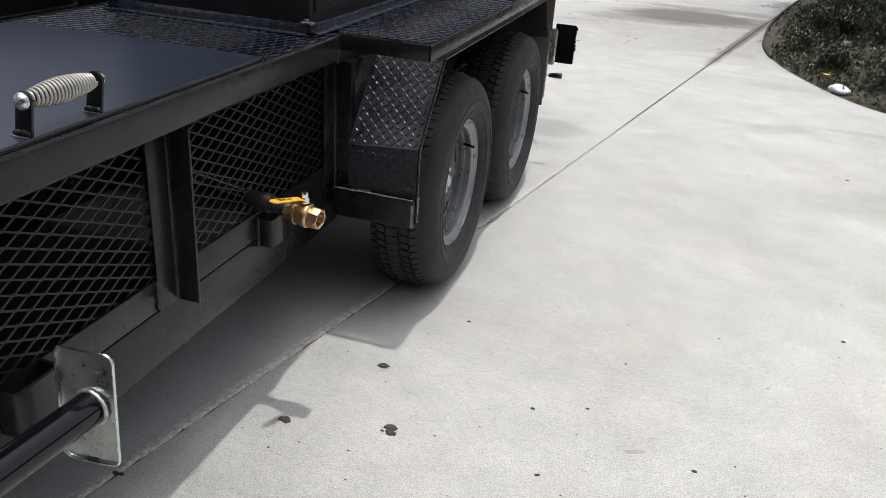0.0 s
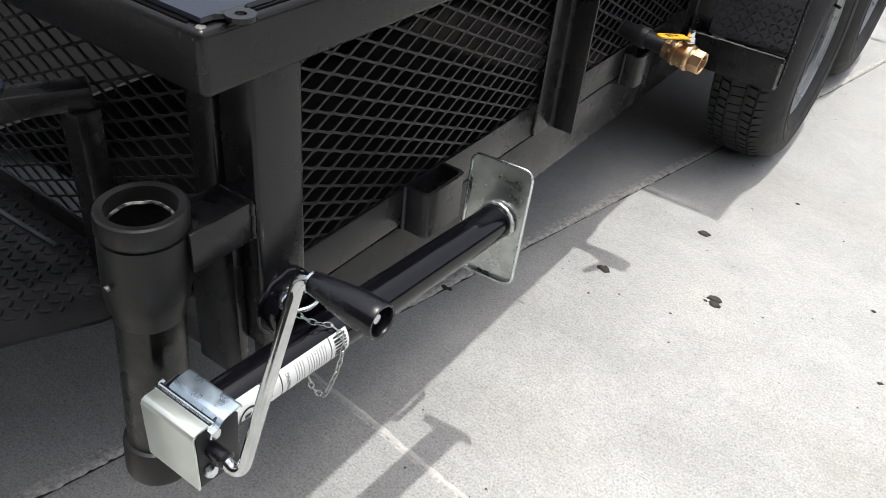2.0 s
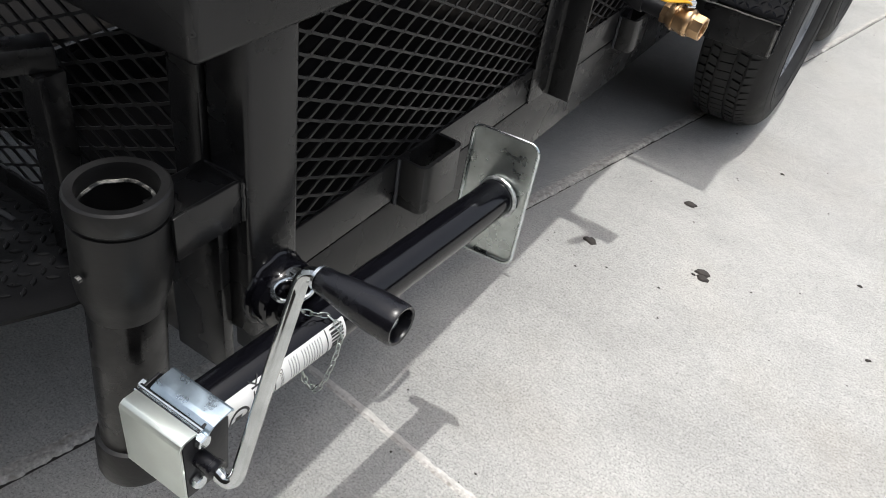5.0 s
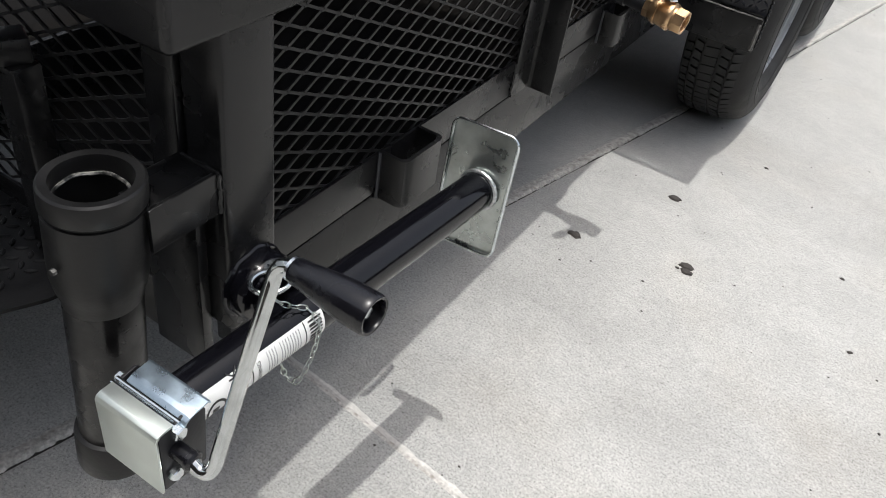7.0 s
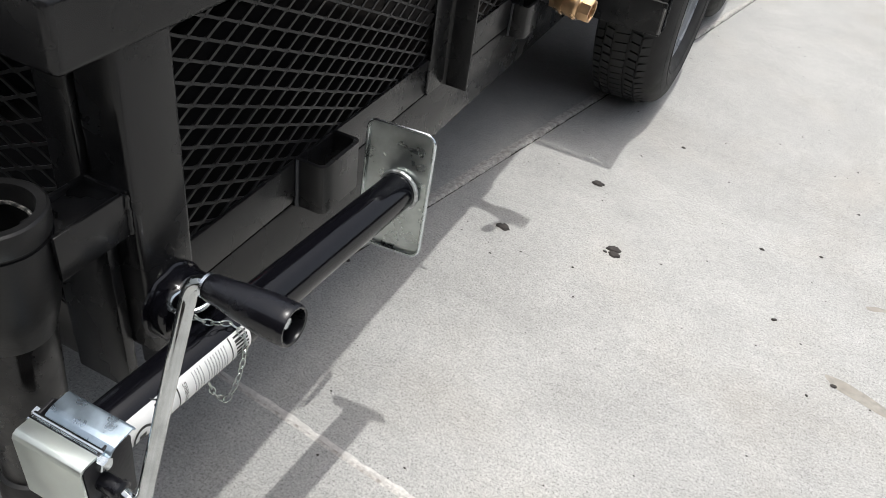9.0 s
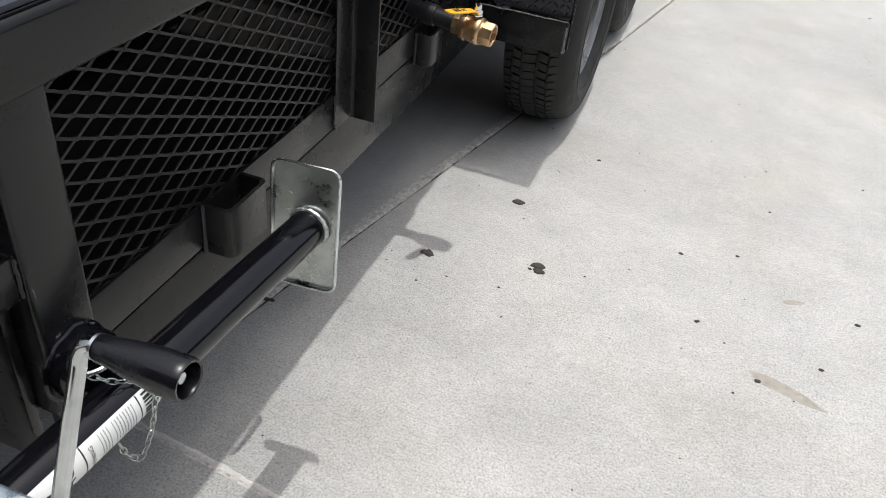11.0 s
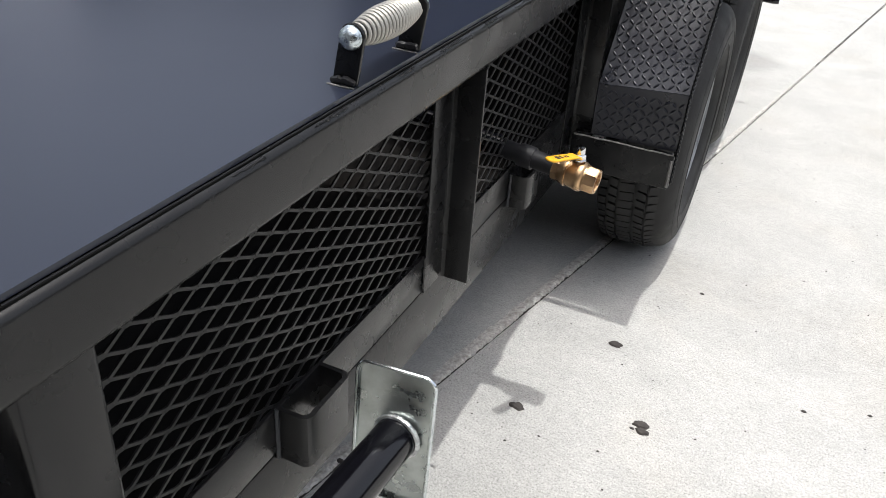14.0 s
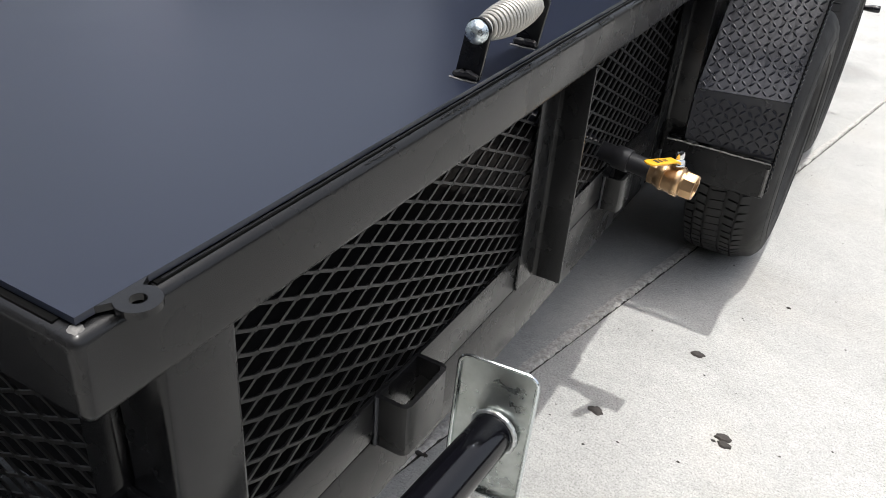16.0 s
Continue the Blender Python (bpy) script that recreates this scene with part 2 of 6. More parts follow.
# silver wheel paint darkened to hold the shade inside the rim
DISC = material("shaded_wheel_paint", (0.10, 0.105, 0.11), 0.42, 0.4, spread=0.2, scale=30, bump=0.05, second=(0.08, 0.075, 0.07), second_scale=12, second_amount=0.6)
SMOKER = material("black_heat_paint", (0.0145, 0.0145, 0.0165), 0.46, gloss=0.24, spread=0.15, scale=12, bump=0.12, bump_scale=250, second=(0.010, 0.010, 0.010), second_scale=4, second_amount=0.4)
TUBE = material("gloss_black_tube", (0.0035, 0.0035, 0.005), 0.12, gloss=0.42, spread=0.2, scale=20, bump=0.02, bump_scale=90, rough_spread=0.04)
RUBBER = material("tyre_rubber", (0.012, 0.012, 0.012), 0.7, spread=0.25, scale=25, bump=0.3, bump_scale=180, second=(0.036, 0.034, 0.030), second_scale=10, second_amount=0.4)
SILVER = material("silver_wheel_paint", (0.23, 0.24, 0.25), 0.34, 0.5, spread=0.12, scale=30, bump=0.05, second=(0.2, 0.19, 0.18), second_scale=14, second_amount=0.4)
ZINC = material("bright_zinc_plate", (0.66, 0.70, 0.72), 0.2, 1.0, spread=0.1, scale=18, bump=0.05, bump_scale=90, rough_spread=0.1, second=(0.5, 0.54, 0.5), second_scale=22, second_amount=0.5)
DULLZINC = material("dull_zinc_plate", (0.50, 0.54, 0.52), 0.3, 1.0, spread=0.12, scale=22, bump=0.08, bump_scale=160, rough_spread=0.1, second=(0.36, 0.38, 0.33), second_scale=18, second_amount=0.6)
FOOT = material("mottled_zinc_foot", (0.47, 0.50, 0.48), 0.30, 0.9, spread=0.2, scale=40, bump=0.1, bump_scale=160, rough_spread=0.12, second=(0.30, 0.32, 0.29), second_scale=26, second_amount=0.55)
DOME = material("mottled_zinc_bolt", (0.62, 0.68, 0.70), 0.3, 1.0, spread=0.35, scale=140, bump=0.5, bump_scale=190, rough_spread=0.15, second=(0.22, 0.25, 0.26), second_scale=220, second_amount=0.8)
CHROME = material("chromed_steel", (0.75, 0.76, 0.78), 0.12, 1.0, spread=0.05, scale=30, rough_spread=0.05)
WELD = material("weld_bead", (0.56, 0.58, 0.58), 0.36, 0.8, spread=0.4, scale=160, bump=0.6, bump_scale=300)
BRASS = material("forged_brass", (0.56, 0.37, 0.21), 0.33, 1.0, spread=0.12, scale=40, bump=0.1, bump_scale=250, second=(0.42, 0.27, 0.13), second_scale=35, second_amount=0.5)
YELLOW = material("yellow_vinyl", (0.82, 0.42, 0.02), 0.45, spread=0.1, scale=60, bump=0.05)
PLASTIC = material("black_moulded_plastic", (0.005, 0.005, 0.007), 0.27, spread=0.1, scale=40, bump=0.05, bump_scale=300)
PAPER = material("white_label_film", (0.78, 0.78, 0.76), 0.4, spread=0.03, scale=60)
SMEAR = material("pale_cement_smear", (0.63, 0.615, 0.58), 0.85, spread=0.18, scale=140, bump=0.3, bump_scale=260, second=(0.48, 0.47, 0.44), second_scale=40, second_amount=0.7)
MATTBLACK = material("matt_black_rubber_and_shade", (0.003, 0.003, 0.003), 0.85, gloss=0.08, spread=0.2)
INK = material("black_ink", (0.02, 0.02, 0.02), 0.5, spread=0.1)
GREY = material("weathered_grey_plastic", (0.030, 0.032, 0.037), 0.5, gloss=0.4, spread=0.12, scale=14, bump=0.05)
COIL = material("nickel_spring_wire", (0.40, 0.385, 0.35), 0.45, 0.6, spread=0.08, scale=60, rough_spread=0.08)
JOINT = material("joint_filler", (0.05, 0.047, 0.043), 0.9, spread=0.4, scale=60, bump=0.6, bump_scale=120)
CAULK = material("pale_joint_mortar", (0.55, 0.535, 0.50), 0.88, spread=0.3, scale=170, bump=0.9, bump_scale=220, second=(0.24, 0.21, 0.18), second_scale=75, second_amount=0.75)
MUD = material("dried_mud", (0.050, 0.044, 0.040), 0.9, spread=0.35, scale=150, bump=0.6, bump_scale=200)
SOIL = material("garden_soil", (0.045, 0.038, 0.03), 0.95, spread=0.4, scale=30, bump=0.8, bump_scale=60, second=(0.2, 0.17, 0.12), second_scale=8, second_amount=0.7)
LEAF = material("olive_leaf", (0.024, 0.038, 0.013), 0.5, spread=0.35, scale=9, second=(0.055, 0.062, 0.022), second_scale=5, second_amount=0.6)
GRASS = material("dry_grass_blade", (0.055, 0.066, 0.026), 0.7, spread=0.4, scale=7, second=(0.16, 0.14, 0.08), second_scale=4, second_amount=0.8)
BARK = material("grey_brown_bark", (0.055, 0.042, 0.033), 0.9, spread=0.4, scale=25, bump=0.9, bump_scale=50)
STONE = material("pale_garden_rock", (0.42, 0.40, 0.37), 0.85, spread=0.25, scale=25, bump=0.7, bump_scale=60, each=0.25)
EDGING = material("brown_edging", (0.034, 0.028, 0.023), 0.85, spread=0.3, scale=20, bump=0.5, bump_scale=60)
RED = material("red_vehicle_paint", (0.19, 0.007, 0.011), 0.25, spread=0.08, scale=5)
WHITE = material("white_panel_paint", (0.72, 0.76, 0.78), 0.4, spread=0.04, scale=4)
GLASS = material("tinted_glass", (0.02, 0.022, 0.025), 0.08, spread=0.05)
BROWNSTEEL = material("brown_grey_steel", (0.085, 0.068, 0.055), 0.42, 0.3, spread=0.2, scale=9, bump=0.1, second=(0.12, 0.09, 0.065), second_scale=5, second_amount=0.6)
PETAL = material("orange_petal", (0.75, 0.42, 0.03), 0.6, spread=0.1)


# ---- mesh tools ----
class Shape:
    """Gathers faces for one mesh, in world metres."""

    def __init__(self):
        self.v, self.f = [], []

    def add(self, verts, faces):
        n = len(self.v)
        self.v.extend(tuple(p) for p in verts)
        self.f.extend(tuple(i + n for i in f) for f in faces)
        return self

    def bm(self, bm, m=None):
        bm.verts.index_update()
        self.add([(m @ v.co if m else v.co) for v in bm.verts], [[v.index for v in f.verts] for f in bm.faces])
        bm.free()
        return self

    def box(self, x0, x1, y0, y1, z0, z1, r=0.0, m=None, seg=2):
        bm = bmesh.new()
        bmesh.ops.create_cube(bm, size=1)
        for v in bm.verts:
            v.co = Vector(((x0 + x1) / 2 + v.co.x * (x1 - x0), (y0 + y1) / 2 + v.co.y * (y1 - y0), (z0 + z1) / 2 + v.co.z * (z1 - z0)))
        if r > 0:
            bmesh.ops.bevel(bm, geom=bm.edges[:], offset=r, segments=seg, affect="EDGES", profile=0.5)
        return self.bm(bm, m)

    def bar(self, a, b, w, t, normal, r=0.0):
        """A straight bar from a to b, w wide across and t thick along normal."""
        a, b = Vector(a), Vector(b)
        d = b - a
        z = Vector(normal).normalized()
        x = d.normalized()
        y = z.cross(x).normalized()
        z = x.cross(y)
        m = Matrix((x, y, z)).transposed().to_4x4()
        m.translation = (a + b) / 2
        h = d.length / 2
        if r:
            return self.box(-h, h, -w / 2, w / 2, -t / 2, t / 2, r, m)
        p = [m @ Vector((i * h, j * w / 2, k * t / 2)) for i in (-1, 1) for j in (-1, 1) for k in (-1, 1)]
        return self.add(p, [(0, 1, 3, 2), (4, 6, 7, 5), (0, 4, 5, 1), (2, 3, 7, 6), (0, 2, 6, 4), (1, 5, 7, 3)])

    def lathe(self, profile, m, n=32, closed=False, skip=None, squash=None):
        """Turns (radius, height) about m's z axis. skip(row, step) leaves faces out."""
        rows = len(profile)
        p = []
        for r, h in profile:
            for i in range(n):
                a = 2 * math.pi * i / n
                p.append(m @ Vector((r * math.cos(a), r * math.sin(a), h)))
        f = []
        for k in range(rows - 1 + closed):
            for i in range(n):
                if skip and skip(k, i):
                    continue
                a, b = k * n, ((k + 1) % rows) * n
                f.append((a + i, a + (i + 1) % n, b + (i + 1) % n, b + i))
        if not closed:
            for k, flip in ((0, True), (rows - 1, False)):
                if profile[k][0] > 1e-6:
                    ring = [k * n + i for i in range(n)]
                    f.append(tuple(reversed(ring)) if flip else tuple(ring))
        return self.add(p, f)

    def rod(self, points, r, n=10, radii=None, closed=False):
        """A round rod along points."""
        pts = [Vector(p) for p in points]
        up = None
        rings = []
        for i, p in enumerate(pts):
            a = pts[i - 1] if (i or closed) else p
            b = pts[(i + 1) % len(pts)] if (i < len(pts) - 1 or closed) else p
            d = (b - a).normalized()
            if up is None:
                up = Vector((0, 0, 1)) if abs(d.z) < 0.9 else Vector((1, 0, 0))
            x = d.cross(up).normalized()
            up = x.cross(d).normalized()
            rr = radii[i] if radii else r
            rings.append([p + rr * (math.cos(2 * math.pi * k / n) * x + math.sin(2 * math.pi * k / n) * up) for k in range(n)])
        f = []
        count = len(rings)
        for i in range(count - 1 + closed):
            a, b = i * n, ((i + 1) % count) * n
            f += [(a + k, b + k, b + (k + 1) % n, a + (k + 1) % n) for k in range(n)]
        if not closed:
            f += [tuple(range(n)), tuple(reversed(range((count - 1) * n, count * n)))]
        return self.add([v for ring in rings for v in ring], f)

    def prism(self, poly, z0, z1, m=None, r=0.0, seg=2):
        """An upright plate on a flat outline."""
        bm = bmesh.new()
        low = [bm.verts.new((x, y, z0)) for x, y in poly]
        face = bm.faces.new(low)
        up = bmesh.ops.extrude_face_region(bm, geom=[face])
        bmesh.ops.translate(bm, verts=[v for v in up["geom"] if isinstance(v, bmesh.types.BMVert)], vec=(0, 0, z1 - z0))
        bmesh.ops.recalc_face_normals(bm, faces=bm.faces[:])
        if r:
            bmesh.ops.bevel(bm, geom=bm.edges[:], offset=r, segments=seg, affect="EDGES", profile=0.5)
        return self.bm(bm, m)


def axes(origin, x, z):
    """A pose with its z axis along z, its x axis near x."""
    z = Vector(z).normalized()
    y = z.cross(Vector(x)).normalized()
    m = Matrix((y.cross(z), y, z)).transposed().to_4x4()
    m.translation = origin
    return m


def rounded(w, h, r, n=6):
    out = []
    for cx, cy, a0 in ((w - r, h - r, 0), (-w + r, h - r, 90), (-w + r, -h + r, 180), (w - r, -h + r, 270)):
        for k in range(n + 1):
            a = radians(a0 + 90 * k / n)
            out.append((cx + r * math.cos(a), cy + r * math.sin(a)))
    return out


ALONG_X = Matrix(((0, 0, 1, 0), (1, 0, 0, 0), (0, 1, 0, 0), (0, 0, 0, 1)))
BASE = {}


def mesh_of(name, shape, mat, base=(0, 0, 0), smooth=True, angle=35):
    me = bpy.data.meshes.new(name)
    b = Vector(base)
    me.from_pydata([Vector(p) - b for p in shape.v], [], shape.f)
    me.materials.append(mat)
    if smooth:
        me.shade_smooth()
        me.set_sharp_from_angle(angle=radians(angle))
    me.update()
    return me


def thing(name, base, label, category, group="", kind=""):
    """An empty at a thing's base, which parents its parts."""
    ob = new(name)
    ob.location = base
    ob.empty_display_size = 0.05
    BASE[ob] = Vector(base)
    return tagged(ob, label, category, group, kind)


def part(name, shape, mat, parent, label="", smooth=True, angle=35):
    ob = new(name, mesh_of(name, shape, mat, BASE[parent], smooth, angle))
    ob.parent = parent
    BASE[ob] = BASE[parent]
    return tagged(ob, label)


def solid(name, shape, mat, label, category="", kind="", group="", base=(0, 0, 0), smooth=True, angle=35):
    ob = new(name, mesh_of(name, shape, mat, base, smooth, angle))
    ob.location = base
    BASE[ob] = Vector(base)
    return tagged(ob, label, category, group, kind)


def expanded(shape, origin, u, v, width, height, lwd=0.056, swd=0.0255, strand=0.0031, thick=0.0024, lift=0.0006, lean=0.12):
    """Expanded steel: diamonds lwd long along u, swd across along v, cut to width by height."""
    o, u, v = Vector(origin), Vector(u).normalized(), Vector(v).normalized()
    n = u.cross(v)

    def put(a, b, ua, ub, w):
        # trim to the panel
        (a0, a1), (b0, b1) = a, b
        lo, hi = 0.0, 1.0
        for p, q, top in ((a0, b0, width), (a1, b1, height)):
            d = q - p
            if abs(d) < 1e-9:
                if p < 0 or p > top:
                    return
                continue
            t0, t1 = sorted(((0 - p) / d, (top - p) / d))
            lo, hi = max(lo, t0), min(hi, t1)
        if hi - lo < 0.05:
            return
        pa = [a0 + (b0 - a0) * lo, a1 + (b1 - a1) * lo]
        pb = [a0 + (b0 - a0) * hi, a1 + (b1 - a1) * hi]
        ha, hb = ua + (ub - ua) * lo, ua + (ub - ua) * hi
        shape.bar(o + u * pa[0] + v * pa[1] + n * ha, o + u * pb[0] + v * pb[1] + n * hb, w, thick, n + v * lean)

    rows, cols = int(height / (swd / 2)) + 2, int(width / lwd) + 2
    bond = lwd * 0.035
    for j in range(-1, rows):
        for i in range(-1, cols):
            cu, cv = (i + 0.5 * (j % 2)) * lwd, j * swd / 2
            put((cu - bond, cv), (cu + bond, cv), 0, 0, strand * 1.6)
            for way in (1, -1):
                # each strand leaves its bond flat and bends into the slope
                line = [(cu + way * (bond * 0.7 + (lwd / 2 - bond * 1.4) * f), cv + strand * 0.3 + (swd / 2 - strand * 0.6) * g) for f, g in ((0, 0), (0.20, 0.155), (0.80, 0.845), (1, 1))]
                for k in range(3):
                    put(line[k], line[k + 1], lift * (1 - 2 * k / 3), lift * (1 - 2 * (k + 1) / 3), strand)


def tread_bumps(shape, origin, u, v, width, height, pitch=0.0166, long=0.0080, half=0.0035, high=0.0027):
    """The raised lozenges of tread plate, turned this way and that."""
    o, u, v = Vector(origin), Vector(u).normalized(), Vector(v).normalized()
    n = u.cross(v)
    for j in range(int(height / pitch) + 1):
        for i in range(int(width / pitch) + 1):
            cu, cv = (i + 0.5) * pitch, (j + 0.5) * pitch
            if cu > width - 0.006 or cv > height - 0.006:
                continue
            a = radians(45 if (i + j) % 2 else -45)
            d, e = u * math.cos(a) + v * math.sin(a), v * math.cos(a) - u * math.sin(a)
            c = o + u * cu + v * cv
            ring = [(-1, 0), (-0.55, 0.75), (0, 1), (0.55, 0.75), (1, 0), (0.55, -0.75), (0, -1), (-0.55, -0.75)]
            low = [c + d * (p * long) + e * (q * half) for p, q in ring]
            mid = [c + d * (p * long * 0.84) + e * (q * half * 0.66) + n * high * 0.80 for p, q in ring]
            top = [c - d * (long * 0.5) + n * high, c + d * (long * 0.5) + n * high]
            f = [(k, (k + 1) % 8, 8 + (k + 1) % 8, 8 + k) for k in range(8)]
            f += [(8, 9, 16), (9, 10, 11, 17, 16), (11, 12, 17), (12, 13, 17), (13, 14, 15, 16, 17), (15, 8, 16)]
            shape.add(low + mid + top, f)


def hex_bolt(shape, at, way, r=0.0075, h=0.006, washer=0.0):
    m = axes(at, (0, 0.3, 1) if abs(Vector(way).normalized().z) < 0.8 else (1, 0, 0), way)
    if washer:
        shape.lathe([(washer, 0), (washer, 0.002), (0.001, 0.002)], m, 16)
    shape.lathe([(r, 0.001), (r, h * 0.85), (r * 0.85, h), (0.0001, h)], m, 6)


# ---- pavement and ground ----
def joint_x(y):
    return -0.140 + 0.2135 * y if y < 0.7 else 0.00945 + 0.195 * (y - 0.7)


BED = [(9.0, 2.6), (3.2, 2.75), (2.2, 3.2), (1.75, 3.52), (1.45, 4.05), (1.25, 4.65), (1.16, 5.2), (1.17, 5.9), (1.3, 7.1), (1.6, 8.8), (2.1, 11.2), (3.0, 15.0), (9.0, 16.0)]


def smooth_line(points, per=6):
    """A curve through points."""
    out = []
    for i in range(len(points) - 1):
        p = [Vector(points[max(0, min(len(points) - 1, i + k))]) for k in (-1, 0, 1, 2)]
        for s in range(per):
            t = s / per
            out.append(0.5 * (2 * p[1] + (p[2] - p[0]) * t + (2 * p[0] - 5 * p[1] + 4 * p[2] - p[3]) * t * t + (3 * p[1] - p[0] - 3 * p[2] + p[3]) * t ** 3))
    out.append(Vector(points[-1]))
    return out


bed_line = smooth_line([(x, y, 0) for x, y in BED])
solid("ground", Shape().add([(-400, -400, -0.02), (400, -400, -0.02), (400, 400, -0.02), (-400, 400, -0.02)], [(0, 1, 2, 3)]), JOINT, "dark compacted base under the concrete driveway", "ground", "structure")


def bed_x(y):
    """The driveway side of the garden bed."""
    for a, b in zip(bed_line, bed_line[1:]):
        if a.y <= y <= b.y and b.y > a.y:
            return a.x + (b.x - a.x) * (y - a.y) / (b.y - a.y)
    return 30.0


def strips(rows):
    """A slab of quads between rows of (y left, x left, y right, x right), with its four sides turned down."""
    s = Shape()
    top = []
    for xa, ya, xb, yb in rows:
        top += [(xa, ya, 0.0), (xb, yb, 0.0)]
    n = len(rows)
    s.add(top, [(2 * k, 2 * k + 1, 2 * k + 3, 2 * k + 2) for k in range(n - 1)])
    rim = [2 * k for k in range(n)] + [2 * k + 1 for k in reversed(range(n))]
    up = [top[k] for k in rim]
    low = [(x, y, -0.018) for x, y, z in up]
    m = len(rim)
    s.add(up + low, [(k, m + k, m + (k + 1) % m, (k + 1) % m) for k in range(m)])
    return s


GAP = 0.0075


def cross(x):
    return -1.600 - 0.118 * x


CY = -1.545
pavement = thing("pavement", (0, 0, 0), "pale broom-finished concrete driveway with sawn joints", "driveway", kind="structure")
part("slab", strips([(-60, y, joint_x(y) - 0.005, y) for y in (-30, -10, -3, 0, 0.7, 3, 8, 20, 60)]), CONCRETE, pavement, smooth=False)
part("slab", strips([(joint_x(-30) + GAP, -30, 30, -30), (joint_x(-10) + GAP, -10, 30, -12), (joint_x(CY) + GAP, CY - 0.004, 30, cross(30) - 0.004)]), CONCRETE, pavement, smooth=False)
ys = sorted({round(p.y, 4) for p in bed_line if p.y > 2.602})
rows = [(joint_x(CY) + GAP, CY + 0.004, 30, cross(30) + 0.004), (joint_x(0) + GAP, 0, 30, -2), (joint_x(0.7) + GAP, 0.7, 30, -0.8), (joint_x(2) + GAP, 2, 30, 1.5), (joint_x(2.6) + GAP, 2.6, 30, 2.6), (joint_x(2.602) + GAP, 2.602, 9.0, 2.602)]
rows += [(joint_x(y) + GAP, y, bed_x(y), y) for y in ys if y < 15.9]
rows += [(joint_x(16.0) + GAP, 16.0, 9.0, 16.0), (joint_x(16.01) + GAP, 16.01, 30, 16.01), (joint_x(60) + GAP, 60, 30, 60)]
part("slab", strips(rows), CONCRETE, pavement, smooth=False)
strip = Shape()
a, b = Vector((joint_x(CY) + 0.008, CY, -0.0035)), Vector((12, cross(12), -0.0035))
strip.bar(a, b, 0.012, 0.006, (0, 0, 1))
part("joint_mortar", strip, CAULK, pavement, "pale mortar in the cross joint")
# cement smeared over the far side of the cross joint, feathered and broken
smear = Shape()
rows_s = []
x = -0.45
while x < 3.0:
    w = 0.011 + 0.004 * noise.noise(Vector((x * 6, 3.0, 0))) + 0.005 * noise.noise(Vector((x * 40, 8.0, 0)))
    y = cross(x)
    rows_s.append([(x, y + 0.0035 + 0.0012 * noise.noise(Vector((x * 50, 1, 0))), 0.0002), (x, y + 0.0035 + w * 0.35, 0.0008), (x, y + 0.0035 + w, -0.0003)])
    x += 0.006
smear.add([p for r in rows_s for p in r], [(3 * k + i, 3 * k + 3 + i, 3 * k + 4 + i, 3 * k + 1 + i) for k in range(len(rows_s) - 1) for i in range(2)])
part("cement_smear", smear, SMEAR, pavement, "pale cement smear beside the cross joint", smooth=False)
# crumbled lip along the long joint
lip = Shape()


def lip_row(y):
    """The ridge of mortar at y, from its thin edge to the crack."""
    def n(k, s):
        return noise.noise(Vector((y * s, k * 7.3, 2.0)))
    left = 0.029 + 0.004 * n(1, 14) + 0.004 * n(2, 60) + 0.004 * n(3, 5)
    left *= min(1.0, max(0.2, 1.0 - (y - 0.5) / 1.6))
    right = -0.0012 + 0.0050 * n(4, 38) + 0.0042 * n(5, 150)
    crumb = max(0.0, n(11, 3.0) + 0.2)
    high = 0.0024 + 0.0010 * n(6, 30) + (0.0008 + 0.004 * crumb) * n(7, 110)
    low = 0.0012 + 0.0012 * n(8, 70) + 0.0035 * crumb * n(12, 160)
    x = joint_x(y)
    return [(x - left, y, -0.0008), (x - left * 0.8, y, 0.0006 + 0.0006 * n(9, 120)), (x - left * 0.5, y, 0.0016 + 0.0008 * n(10, 60)), (x - min(0.0085, left * 0.3), y, high), (x - right - 0.003, y, low), (x - right, y, -0.004)]


ys_l = []
y = -2.6
while y < 8.2:
    ys_l.append(y)
    y += 0.0035 if y < 1.2 else 0.012
near = [y for y in ys_l if y < 2.1]
lip.add([p for y in near for p in lip_row(y)], [(6 * k + i, 6 * k + i + 1, 6 * k + 7 + i, 6 * k + 6 + i) for k in range(len(near) - 1) for i in range(5)])
part("joint_mortar", lip, CAULK, pavement, "crumbled mortar along the long joint", smooth=False)
far_bits = Shape()
jr = random.Random(12)
y = 1.75
while y < 4.6:
    run = jr.uniform(0.008, 0.035)
    if jr.random() < 0.72 - 0.11 * y:
        w = jr.uniform(0.003, 0.008)
        side = jr.uniform(-0.002, 0.0015)
        rows_b = [(y + run * k / 4, w * (0.55 + 0.45 * math.sin(math.pi * (k + 0.5) / 5)) * jr.uniform(0.8, 1.15)) for k in range(5)]
        far_bits.add([p for yy, ww in rows_b for p in ((joint_x(yy) - 0.006 + side, yy, -0.001), (joint_x(yy) - 0.004 + side + ww * 0.5, yy, 0.0014), (joint_x(yy) - 0.003 + side + ww, yy, -0.002))], [(3 * k + i, 3 * k + i + 1, 3 * k + 4 + i, 3 * k + 3 + i) for k in range(4) for i in range(2)])
    y += run + jr.uniform(0.0, 0.012)
part("joint_mortar", far_bits, CAULK, pavement, "broken mortar crumbs in the long joint", smooth=False)
crack = Shape()
